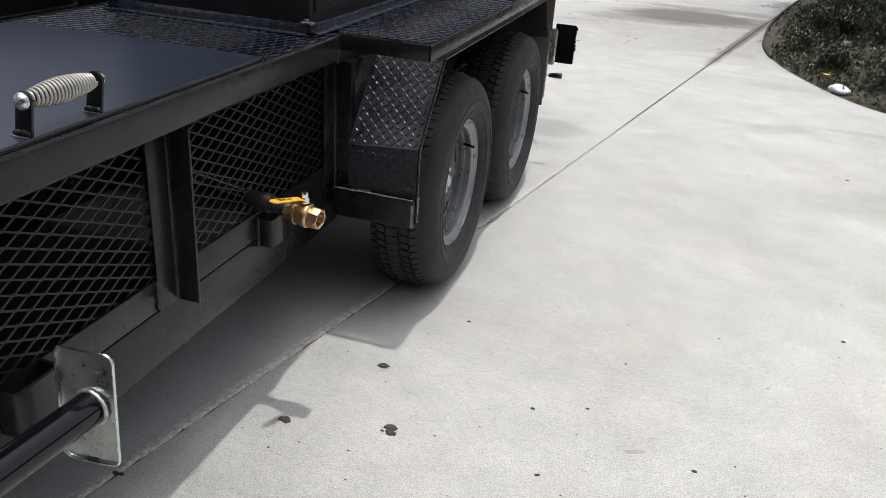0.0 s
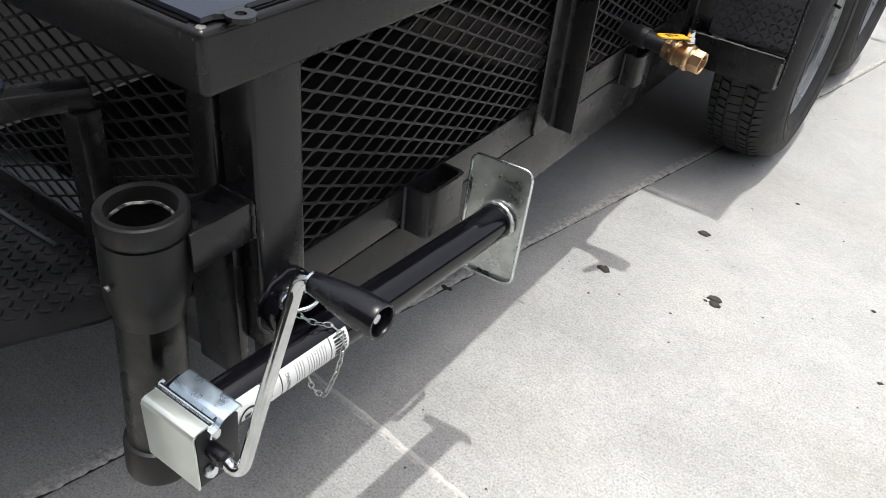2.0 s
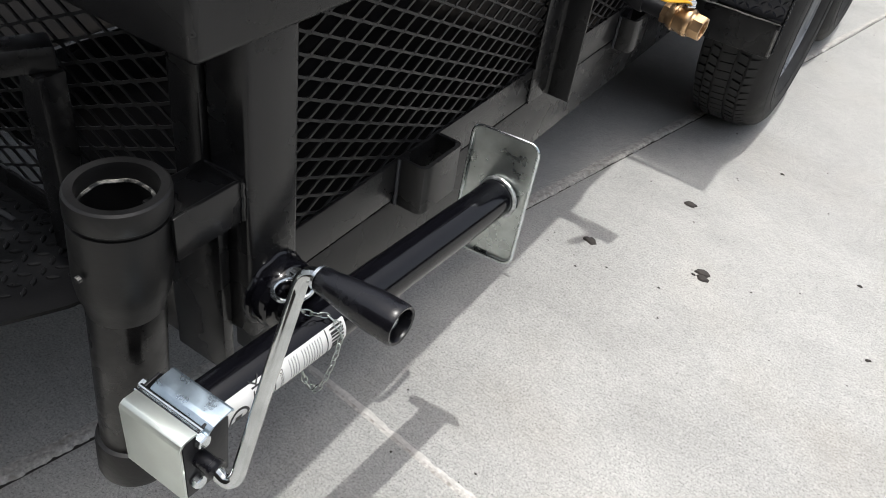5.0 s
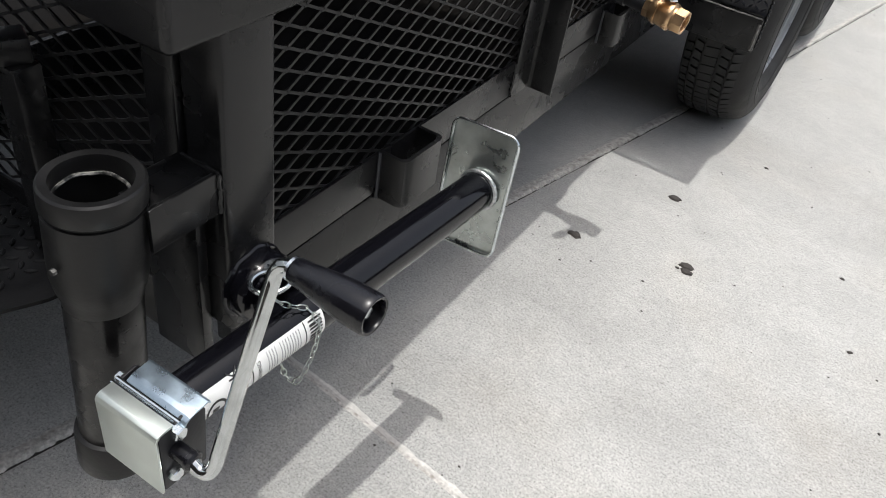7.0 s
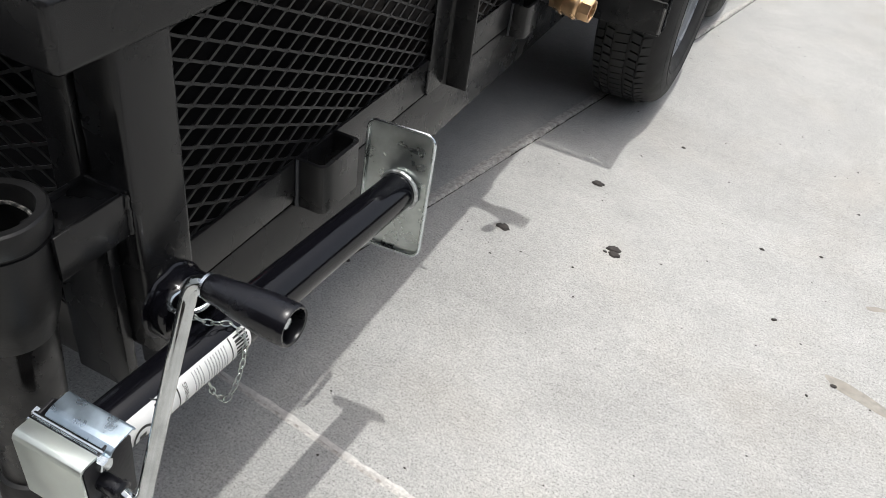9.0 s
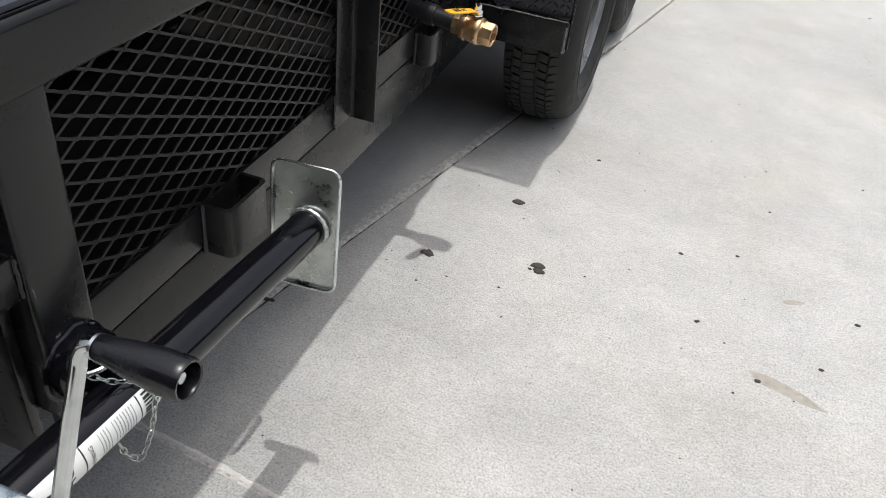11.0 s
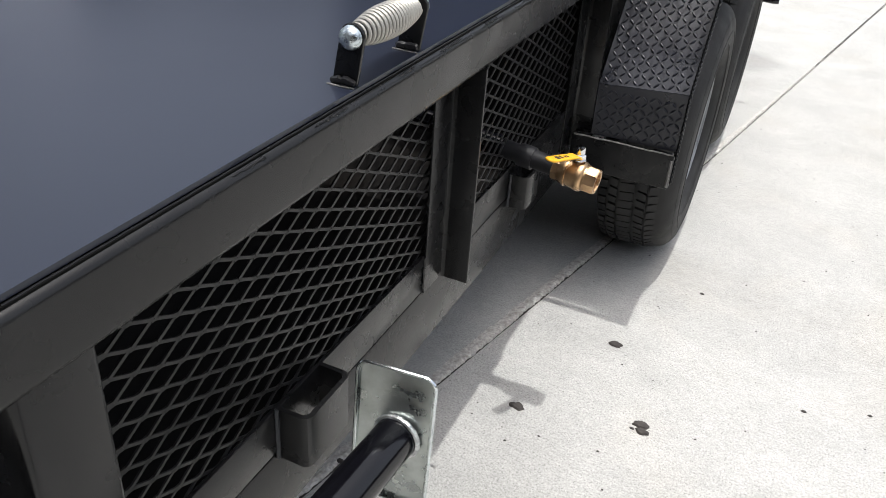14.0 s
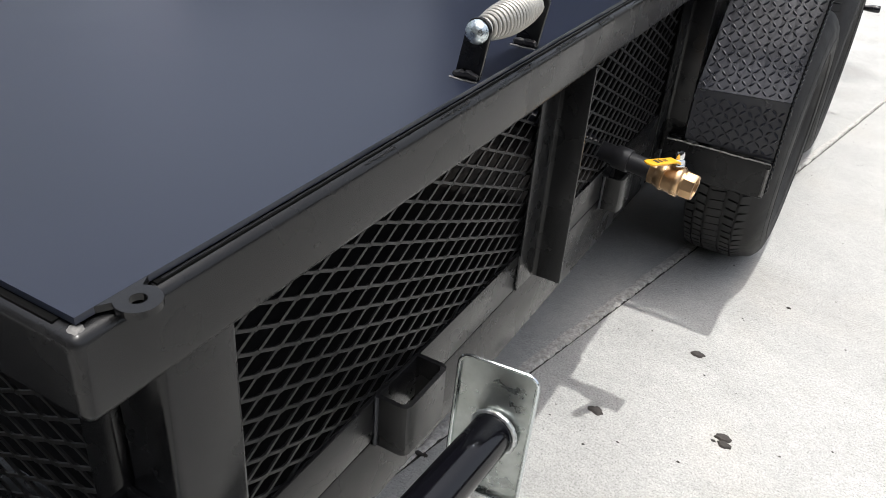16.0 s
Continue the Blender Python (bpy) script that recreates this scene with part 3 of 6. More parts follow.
crack.add([p for y in ys_l for p in ((joint_x(y) - 0.003, y, -0.0045), (joint_x(y) + 0.0077, y, -0.0030))], [(2 * k, 2 * k + 1, 2 * k + 3, 2 * k + 2) for k in range(len(ys_l) - 1)])
part("joint_crack", crack, JOINT, pavement, "dark open crack beside the mortar")

# ---- trailer ----
X0 = -0.198          # outer face of the top rail
XW = -0.250          # side skin
XL = -0.825          # far side
trailer = thing("utility_trailer", (-0.4, 0.0, 0.0), "black tandem-axle steel trailer with mesh sides parked on concrete", "trailer")

# top rail: side, front and far side
s = Shape().prism([(XL, -1.915), (X0, -1.915), (X0, -0.478), (XW, -0.478), (XW, -1.864), (XL, -1.864)], 0.783, 0.848, None, 0.0085, 4)
part("top_rail", s, BLACK, trailer, "black rectangular tube rail, mitred at the corner")
part("far_rail", Shape().box(XL - 0.05, XL, -1.915, 1.2, 0.776, 0.848, 0.009, seg=3), BLACK, trailer)
part("corner_cap", Shape().box(-0.2165, -0.2005, -1.9125, -1.897, 0.832, 0.8493, 0.0075, seg=3), SCRATCH, trailer, "bare ground-smooth spot on the rail corner")

# lid
lid_s = Shape()
lid_s.prism([(-0.2075, -1.905), (-0.2075, -0.822), (-0.815, -0.822), (-0.815, -1.905)], 0.8505, 0.8555)
lid = part("lid", lid_s, LID, trailer, "flat black steel lid, satin and clean")
ear = Shape()
tc = (-0.1940, -1.8725)
arc = [radians(-128 + 256 * k / 24) for k in range(25)]
outl = [(-0.2122, -1.8985), (-0.2095, -1.8955)]
for k, a in enumerate(arc):
    outl.append((tc[0] + 0.0140 * math.cos(a), tc[1] + 0.0140 * math.sin(a)))
    if k == 12:
        outl += [(tc[0] + 0.0054 * math.cos(-b), tc[1] + 0.0054 * math.sin(-b)) for b in [2 * math.pi * q / 20 for q in range(21)]]
        outl.append((tc[0] + 0.0140, tc[1]))
outl += [(-0.2095, -1.8495), (-0.2122, -1.8465)]
ear.prism(outl, 0.8506, 0.8554)
part("lock_tab", ear, BLACK, lid, "rounded lock tab with a drilled hole", smooth=False)
for yh in (-1.68, -1.08):
    hinge = Shape()
    hinge.box(-0.812, -0.779, yh - 0.046, yh + 0.046, 0.8557, 0.8590, 0.001)
    hinge.rod([(-0.822, yh - 0.075, 0.862), (-0.822, yh + 0.02, 0.862)], 0.0042, 10)
    hg = part("hinge", hinge, BLACK, lid)
    bead = Shape()
    bead.rod([(-0.808, yh - 0.047, 0.8568), (-0.778, yh - 0.047, 0.8568), (-0.778, yh + 0.047, 0.8568), (-0.808, yh + 0.047, 0.8568)], 0.0014, 6)
    part("weld_bead", bead, SCRATCH, hg)
# matt black strips paint the shadow gap between lid and rail
part("gap_shade", Shape().box(-0.2125, -0.2042, -1.85, -0.835, 0.8455, 0.8494, 0.0006), MATTBLACK, lid, "matt black strip standing for the shadow gap beside the lid edge")
part("gap_shade", Shape().box(-0.80, -0.222, -1.9095, -1.9035, 0.8455, 0.8494, 0.0006), MATTBLACK, lid, "matt black strip standing for the shadow gap beside the lid edge")
part("gap_line", Shape().rod([(-0.2062 + 0.0004 * math.sin(k * 1.7), -1.845 + 0.01 * k, 0.8494) for k in range(101)], 0.0007, 6), BLACK, lid)
# weld tacks along the rail
wr = random.Random(8)
for k in range(9):
    y = -1.62 + k * 0.13 + wr.uniform(-0.03, 0.03)
    n = wr.randint(6, 16)
    part("weld_tack", Shape().rod([(-0.2012 + wr.uniform(-0.0006, 0.0006), y + 0.004 * q, 0.8468) for q in range(n)], 0.0014, 8, radii=[0.0006] + [0.0014 + wr.uniform(-0.0006, 0.0006) for q in range(n - 2)] + [0.0006]), BLACK, trailer)

# lid handle: two strap brackets, dome bolts and a coiled grip
for name, yb in (("bracket", -1.428), ("bracket", -1.290)):
    s = Shape()
    out = []
    lean = 0.012
    prof = [(-0.0225, 0.8556), (0.0055, 0.8556)] + [(0.0136 * math.cos(a), 0.905 + 0.0136 * math.sin(a)) for a in [math.pi * k / 8 for k in range(9)]]
    m = Matrix(((1, 0, 0, -0.2150), (0, 0, -1, yb + 0.0025), (0, 1, 0, 0), (0, 0, 0, 1)))
    s.prism(prof, 0.0, 0.005, m, 0.0010)
    br = part(name, s, GLOSS, lid, "gloss black strap bracket welded to the lid")
    wob = random.Random(int(-yb * 1000))
    lump = [(-0.2370 + 0.0270 * q / 9, yb - 0.0035 + wob.uniform(-0.001, 0.001), 0.8595 + wob.uniform(-0.001, 0.0012)) for q in range(10)]
    part("weld_bead", Shape().rod(lump, 0.0045, 8, radii=[0.003] + [0.0045 + wob.uniform(-0.0008, 0.0008) for q in range(8)] + [0.003]), SMOKER, br)
    part("foot_seam", Shape().rod([(-0.2395, yb - 0.0085, 0.8560), (-0.2235, yb - 0.0098, 0.8560), (-0.2085, yb - 0.0085, 0.8560)], 0.0011, 6), SCRATCH, br, "bare metal line at the bracket foot")
    side = -1 if yb < -1.35 else 1
    cap = Shape().lathe([(0.0122, 0), (0.0122, 0.002), (0.0110, 0.0055), (0.0079, 0.0085), (0.004, 0.0102), (0.0002, 0.0106)], axes((-0.2150, yb + side * 0.003, 0.905), (1, 0, 0), (0, side, 0)), 24)
    part("dome_bolt", cap, DOME, lid, "shiny zinc carriage bolt head")
coil = Shape()
turns, pts = 19, []
for k in range(turns * 20 + 1):
    t = k / (turns * 20)
    r = 0.0085 + 0.0082 * math.sin(math.pi * min(1, max(0, t))) ** 0.75
    a = 2 * math.pi * turns * t
    pts.append((-0.2150 + r * math.cos(a), -1.420 + 0.122 * t, 0.905 + r * math.sin(a)))
coil.rod(pts, 0.0022, 8)
part("coil_grip", coil, COIL, lid, "barrel-shaped nickel spring coil grip")
part("grip_bolt", Shape().rod([(-0.2150, -1.425, 0.905), (-0.2150, -1.293, 0.905)], 0.005, 10), BLACK, lid)

# front corner leg and posts
leg = Shape().box(-0.257, -0.203, -1.857, -1.787, 0.435, 0.800, 0.007, seg=3)
part("corner_leg", leg, BLACK, trailer, "black square tube corner leg")
part("front_stile", Shape().box(-0.298, -0.2575, -1.862, -1.842, 0.435, 0.783, 0.003), BLACK, trailer)


def angle_post(y0, y1, z0, z1):
    """Angle iron: one leg flat on the skin, the other standing out at y1."""
    p = [(XW + 0.001, y0), (XW + 0.001, y1), (X0 - 0.001, y1), (X0 - 0.001, y1 - 0.006), (XW + 0.012, y1 - 0.006), (XW + 0.0065, y1 - 0.0075), (XW + 0.0045, y1 - 0.012), (XW + 0.0045, y0)]
    return part("angle_post", Shape().prism(p, z0, z1, None, 0.0006), BLACK, trailer, "black angle-iron upright")


angle_post(-1.155, -1.091, 0.430, 0.7825)
angle_post(-0.455, -0.392, 0.395, 0.7825)
part("far_post", Shape().box(-0.25, -0.203, -0.392, -0.36, 0.40, 0.7825, 0.004), BLACK, trailer)

# lower side bands with the open seam between them
part("lower_band", Shape().box(XW - 0.004, XW + 0.002, -1.787, -1.156, 0.4335, 0.497, 0.0012), BLACK, trailer, "black flat bar along the foot of the mesh")
part("lower_band", Shape().box(XW - 0.004, XW + 0.002, -1.090, -0.456, 0.4335, 0.497, 0.0012), BLACK, trailer, "black flat bar along the foot of the mesh")
part("sill_channel", Shape().box(XW - 0.045, XW + 0.0015, -1.797, -0.36, 0.318, 0.4305, 0.004), BLACK, trailer, "black steel sill below the seam")
for y0 in (-1.787, -1.157, -1.089):
    bead = Shape()
    pts = [(XW + 0.003, y0 + random.uniform(-0.0012, 0.0012), 0.436 + 0.06 * k / 12) for k in range(13)]
    bead.rod(pts, 0.0022, 6)
    part("weld_bead", bead, BLACK, trailer)

# stake pockets
for y0, y1, xo, z0, z1 in ((-1.538, -1.443, -0.2045, 0.425, 0.500), (-0.790, -0.715, -0.211, 0.414, 0.481)):
    p = [(XW + 0.0025, y0), (xo - 0.009, y0), (xo - 0.003, y0 + 0.003), (xo, y0 + 0.009), (xo, y1 - 0.009), (xo - 0.003, y1 - 0.003), (xo - 0.009, y1), (XW + 0.0025, y1),
         (XW + 0.0025, y1 - 0.006), (xo - 0.011, y1 - 0.006), (xo - 0.006, y1 - 0.011), (xo - 0.006, y0 + 0.011), (xo - 0.011, y0 + 0.006), (XW + 0.0025, y0 + 0.006)]
    pk = part("stake_pocket", Shape().prism(p, z0, z1), BLACK, trailer, "black bent-steel stake pocket")
    wb = Shape().rod([(XW + 0.004, y0 - 0.001 + random.uniform(-0.001, 0.001), z0 + (z1 - z0) * k / 10) for k in range(11)], 0.003, 6)
    part("weld_bead", wb, GREY, pk)

# expanded mesh panels
s = Shape()
expanded(s, (XW - 0.006, -1.80, 0.49), (0, 1, 0), (0, 0, 1), 1.35, 0.297, strand=0.0033)
part("side_mesh", s, MESH, trailer, "black expanded-steel side panel", smooth=False)
s = Shape()
expanded(s, (XL, -1.858, 0.45), (1, 0, 0), (0, 0, 1), 0.545, 0.33, strand=0.0032)
part("front_mesh", s, MESH, trailer, "black expanded-steel front panel", smooth=False)
DECK = 0.8505
PX, PY = 0.032, 1.195
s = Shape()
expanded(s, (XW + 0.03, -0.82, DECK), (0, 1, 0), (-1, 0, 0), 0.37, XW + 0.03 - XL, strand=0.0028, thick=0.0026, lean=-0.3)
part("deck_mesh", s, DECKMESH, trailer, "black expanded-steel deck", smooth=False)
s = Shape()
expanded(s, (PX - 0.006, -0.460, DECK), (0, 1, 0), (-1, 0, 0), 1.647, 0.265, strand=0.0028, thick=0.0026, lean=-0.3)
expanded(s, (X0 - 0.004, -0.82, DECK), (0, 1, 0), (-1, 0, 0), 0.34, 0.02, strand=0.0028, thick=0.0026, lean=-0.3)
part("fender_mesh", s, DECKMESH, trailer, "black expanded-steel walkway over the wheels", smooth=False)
# walkway frame
walkway = Shape()
walkway.box(X0 + 0.0, PX, -0.470, -0.4645, 0.811, 0.849, 0.0015)
walkway.box(PX - 0.005, PX, -0.470, PY, 0.811, 0.849, 0.0015)
walkway.box(X0, PX, PY - 0.005, PY, 0.811, 0.849, 0.0015)
walkway.box(PX - 0.036, PX - 0.004, -0.4675, PY, 0.843, 0.8465, 0.0012)
walkway.box(X0, PX - 0.036, -0.4675, -0.4480, 0.843, 0.8465, 0.0012)
part("walkway_frame", walkway, BLACK, trailer, "black angle-iron lip round the walkway")
inner = Shape().box(XW, X0, -0.4775, PY, 0.776, 0.846, 0.006)
part("chassis_rail", inner, BLACK, trailer)
for y in (0.1, 0.65):
    part("cross_bearer", Shape().box(X0, PX - 0.006, y - 0.015, y + 0.015, 0.822, 0.843, 0.002), BLACK, trailer)

# closed underside and the frame below the deck
part("floor_pan", Shape().box(XL, XW - 0.046, -1.85, -0.36, 0.364, 0.369), INNER, trailer)
part("far_side", Shape().box(XL - 0.01, XL, -0.36, 1.9, 0.322, 0.776), INNER, trailer)
part("far_band", Shape().box(XL - 0.01, XL, -1.85, -0.36, 0.322, 0.472, 0.002), BLACK, trailer)
part("bulkhead", Shape().box(XL, XW - 0.01, -0.36, -0.352, 0.322, 0.776), INNER, trailer)
part("chassis", Shape().box(XL, XW, -0.35, 1.95, 0.44, 0.55, 0.004).box(XL, -0.215, -0.35, 1.18, 0.55, 0.765, 0.003), BLACK, trailer)
part("rear_deck", Shape().box(XL, X0, PY + 0.002, 2.0, 0.765, 0.785, 0.003), BLACK, trailer)
part("front_sill", Shape().box(XL, -0.311, -1.862, -1.80, 0.372, 0.45, 0.004), BLACK, trailer)
# tongue deck is lengthened out of view to add shade from the south-west
tongue = [(-0.365, -1.868), (-0.384, -1.952), (-0.423, -2.035), (-0.62, -2.45), (-0.96, -3.17), (-1.04, -3.17), (-1.38, -2.45), (-1.58, -2.035), (-1.635, -1.868)]
tp = Shape().prism(tongue, 0.436, 0.441)
for k in range(30):
    yb = -1.875 - 0.0172 * (k + 1)
    xr = -0.37 - max(0.0, (-1.868 - yb)) * 0.42
    tread_bumps(tp, (-2.0 - xr + 0.012, yb, 0.441), (1, 0, 0), (0, 1, 0), 2 * (xr + 1.0) - 0.024, 0.0172, high=0.002)
part("tongue_deck", tp, DECKPLATE, trailer, "black tread-plate deck over the tongue", angle=20)
part("grey_strip", Shape().bar((-0.692, -1.909, 0.4425), (-0.547, -1.903, 0.4425), 0.007, 0.003, (0, 0, 1), 0.001), GREY, trailer, "thin grey strip on the tongue deck")
part("tongue_beam", Shape().bar((-0.56, -1.868, 0.395), (-0.97, -3.14, 0.395), 0.05, 0.08, (0, 0, 1), 0.005), BLACK, trailer)
part("tongue_beam", Shape().bar((-1.44, -1.868, 0.395), (-1.03, -3.14, 0.395), 0.05, 0.08, (0, 0, 1), 0.005), BLACK, trailer)
part("coupler", Shape().box(-1.04, -0.96, -3.36, -3.12, 0.385, 0.445, 0.012, seg=3).lathe([(0.0002, 0.35), (0.034, 0.352), (0.042, 0.37), (0.044, 0.40), (0.036, 0.46), (0.0002, 0.47)], Matrix.Translation((-1.0, -3.36, 0)), 24), BLACK, trailer, "black ball coupler at the tongue tip")
# hidden deck and kerb added on the far half to shade the ground beneath
part("shade_deck", Shape().box(-1.76, XL - 0.012, -1.862, 2.0, 0.40, 0.44, 0.004), INNER, trailer, "low black deck added out of view to shade the ground")
part("shade_kerb", Shape().box(-1.80, -1.762, -1.862, 2.0, 0.36, 0.50, 0.005), BLACK, trailer)
part("tongue_apron", Shape().box(-1.635, -0.40, -1.868, -1.863, 0.36, 0.47, 0.001), BLACK, trailer)
part("front_frame", Shape().bar((-0.457, -1.868, 0.686), (-0.66, -2.305, 0.686), 0.035, 0.028, (0, 0, 1), 0.003).box(-0.475, -0.44, -1.90, -1.868, 0.442, 0.672, 0.003), BLACK, trailer, "black square tube tongue frame")
stay = Shape().prism([(-0.66, -1.992), (-0.505, -1.992), (-0.493, -1.982), (-0.490, -1.966), (-0.493, -1.945), (-0.510, -1.935), (-0.66, -1.935)], 0.7005, 0.7045, None, 0.0008)
stay.prism([(-0.66, 0.704), (-0.56, 0.704), (-0.60, 0.76), (-0.66, 0.76)], 1.934, 1.938, Matrix(((1, 0, 0, 0), (0, 0, -1, 0), (0, 1, 0, 0), (0, 0, 0, 1))), 0.0008)
stay_plate = part("frame_plate", stay, LID, trailer, "smooth dark plate bolted on the tongue frame")
for x in (-0.52, -0.60):
    bolt = Shape()
    hex_bolt(bolt, (x, -1.965, 0.7045), (0, 0, 1), 0.007, 0.007, 0.010)
    part("bolt", bolt, BLACK, stay_plate)
for y in (0.0, 0.81):
    part("axle", Shape().rod([(-1.78, y, 0.36), (-0.23, y, 0.36)], 0.032, 14), BLACK, trailer)
    part("leaf_spring", Shape().box(-0.32, -0.27, y - 0.3, y + 0.3, 0.40, 0.425, 0.003), BLACK, trailer)

# tread-plate fender
FI, FO = -0.190, 0.0
# corners from the front foot over the crease, the top and down behind: inner and outer edge
run = [((-0.424, 0.446), (-0.418, 0.446)), ((-0.428, 0.563), (-0.418, 0.574)), ((-0.255, 0.772), (-0.255, 0.772)), ((1.07, 0.772), (1.07, 0.772)), ((1.2, 0.60), (1.2, 0.60)), ((1.2, 0.44), (1.2, 0.44))]
f = Shape()
for k, ((ia, oa), (ib, ob)) in enumerate(zip(run, run[1:])):
    a, b, c, d = Vector((FI, *ia)), Vector((FO, *oa)), Vector((FO, *ob)), Vector((FI, *ib))
    u, v = (b - a).normalized(), (d - a).normalized()
    nrm = u.cross(v).normalized() * 0.0015
    f.add([p - nrm for p in (a, b, c, d)] + [p + nrm for p in (a, b, c, d)], [(0, 3, 2, 1), (4, 5, 6, 7), (0, 1, 5, 4), (1, 2, 6, 5), (2, 3, 7, 6), (3, 0, 4, 7)])
    if k < 2:
        tread_bumps(f, a + u * 0.004 + v * 0.003 + nrm, u, v, (b - a).length - 0.008, (d - a).length - 0.006, pitch=0.0152, long=0.0076, half=0.0028, high=0.0023 if k == 0 else 0.0031)
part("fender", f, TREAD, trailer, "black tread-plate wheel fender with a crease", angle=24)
edge = Shape()
bend = [Vector((FO + 0.0015, -0.4195, 0.37)), Vector((FO + 0.0015, -0.4195, 0.574)), Vector((FO + 0.0015, -0.2555, 0.7735))]
rope = [bend[0].lerp(bend[1], k / 40) for k in range(40)] + [bend[1].lerp(bend[2], k / 50) for k in range(51)]
edge.rod([q + Vector((0.0011 if k % 2 else -0.0006, -0.0009 if k % 2 else 0.0005, 0)) for k, q in enumerate(rope)], 0.0036, 6)
part("fender_edge", edge, BLACK, trailer, "welded bead along the fender edge")
part("fender_bracket", Shape().box(-0.230, FO, -0.438, -0.431, 0.362, 0.443, 0.0028, seg=3).box(-0.230, -0.224, -0.431, -0.39, 0.364, 0.441, 0.002).box(-0.006, FO, -0.431, -0.39, 0.364, 0.441, 0.002), GLOSS, trailer, "black channel bracket under the fender")
part("bracket_flange", Shape().box(-0.224, FI, -0.431, -0.39, 0.432, 0.441, 0.002), BLACK, trailer)
part("bracket_flange", Shape().box(-0.05, -0.006, -0.431, -0.415, 0.432, 0.441, 0.002), BLACK, trailer)
for k in range(9):
    x = FI + 0.003 + 0.0155 * k
    part("stitch_weld", Shape().box(x, x + 0.0055, -0.4315, -0.419, 0.434, 0.4405, 0.002), BLACK, trailer)
# thin plate added to stop sun leaking past the fender's inner edge
part("fender_light_stop", Shape().box(-0.2005, FI + 0.004, -0.44, 1.19, 0.7738, 0.7756), BLACK, trailer)
for xw in (FO - 0.004,):
    part("weld_bead", Shape().rod([(xw, -0.4385, 0.368 + 0.008 * k + random.uniform(-0.002, 0.002)) for k in range(9)], 0.0034, 6), SCRATCH, trailer)
part("weld_bead", Shape().rod([(FI - 0.035 + 0.223 * k / 20, -0.4375, 0.4425 + random.uniform(-0.001, 0.001)) for k in range(21)], 0.0018, 6), SCRATCH, trailer)
part("mud_guard", Shape().box(-0.22, 0.008, 1.196, 1.202, 0.31, 0.80, 0.001), BROWNSTEEL, trailer, "splash guard with brown dust behind the rear wheel")


# ---- wheels ----
def lean(q):
    """Radius of a tyre with a low sidewall."""
    return q if q < 0.205 else 0.205 + (q - 0.205) * 0.875


def slim(h):
    """Half width of the tyre, narrower on its inner side."""
    return h if h > 0 else h * 0.72


def wheel_shapes(cx, cy, cz):
    m = Matrix.Translation((cx, cy, cz)) @ ALONG_X
    tyre = Shape()
    half = [(0.190, -0.088), (0.197, -0.098), (0.217, -0.106), (0.25, -0.114), (0.285, -0.116), (0.312, -0.109), (0.332, -0.099), (0.341, -0.090), (0.346, -0.075), (0.3475, -0.04), (0.348, 0.0)]
    outer = [(0.348, 0.0), (0.3475, 0.04), (0.346, 0.07), (0.342, 0.088), (0.335, 0.100), (0.322, 0.110), (0.305, 0.118), (0.282, 0.1225), (0.25, 0.1215), (0.220, 0.113), (0.206, 0.103), (0.1985, 0.092), (0.190, 0.080)]
    prof = [(lean(q), slim(h)) for q, h in half + outer[1:]]
    tyre.lathe(prof + [(0.186, 0.085), (0.186, -0.085)], m, 96, closed=True)
    ribs = Shape()
    for r, h in ((0.234, 0.1180), (0.272, 0.1228), (0.306, 0.1160)):
        r = lean(r)
        ribs.lathe([(r - 0.003, h - 0.001), (r - 0.0015, h + 0.0015), (r + 0.0015, h + 0.0013), (r + 0.003, h - 0.0015)], m, 96, closed=True)
    blocks = Shape()
    count = 78
    for row, (x0, x1, r0, r1, shift) in enumerate(((-0.092, -0.066, 0.3405, 0.354, 0.0), (-0.058, -0.031, 0.346, 0.3555, 0.35), (-0.021, 0.019, 0.346, 0.356, 0.7), (0.027, 0.050, 0.346, 0.3555, 0.2), (0.056, 0.078, 0.3405, 0.3545, 0.55))):
        for k in range(count):
            a0 = 2 * math.pi * (k + shift) / count
            a1 = a0 + 2 * math.pi / count * (0.90 if row == 2 else 0.80 if k % 3 else 0.70)
            sk = 0.015 * (1 if row % 2 else -1)
            p = []
            for base_r, top in ((0.340, 0), (r1, 1)):
                for x, a in ((x0, a0), (x1, a0 + sk), (x1, a1 + sk), (x0, a1)):
                    rr = base_r
                    if row == 0 and x == x0 or row == 4 and x == x1:
                        rr = (0.330 if not top else (0.3475 if row == 0 else 0.3445))
                    rr = lean(rr)
                    p.append(m @ Vector((rr * math.cos(a), rr * math.sin(a), slim(x))))
            blocks.add(p, [(4, 5, 6, 7), (0, 1, 5, 4), (1, 2, 6, 5), (2, 3, 7, 6), (3, 0, 4, 7)])
    disc = Shape()
    n = 96

    disc.lathe([(0.0286, 0.0250), (0.0325, 0.0310), (0.0716, 0.0310), (0.0840, 0.0220), (0.0955, 0.0360), (0.1127, 0.0440), (0.1261, 0.0440), (0.1432, 0.0340), (0.1528, 0.0240), (0.1585, 0.0160), (0.1585, 0.0060), (0.1490, 0.0120), (0.1222, 0.0340), (0.0907, 0.0180), (0.0286, 0.0180)], m, n, closed=True, skip=lambda k, i: (k in (5, 6, 7) or k in (11,)) and (i % 12) in (3, 4, 5, 6, 7, 8))
    barrel = Shape()
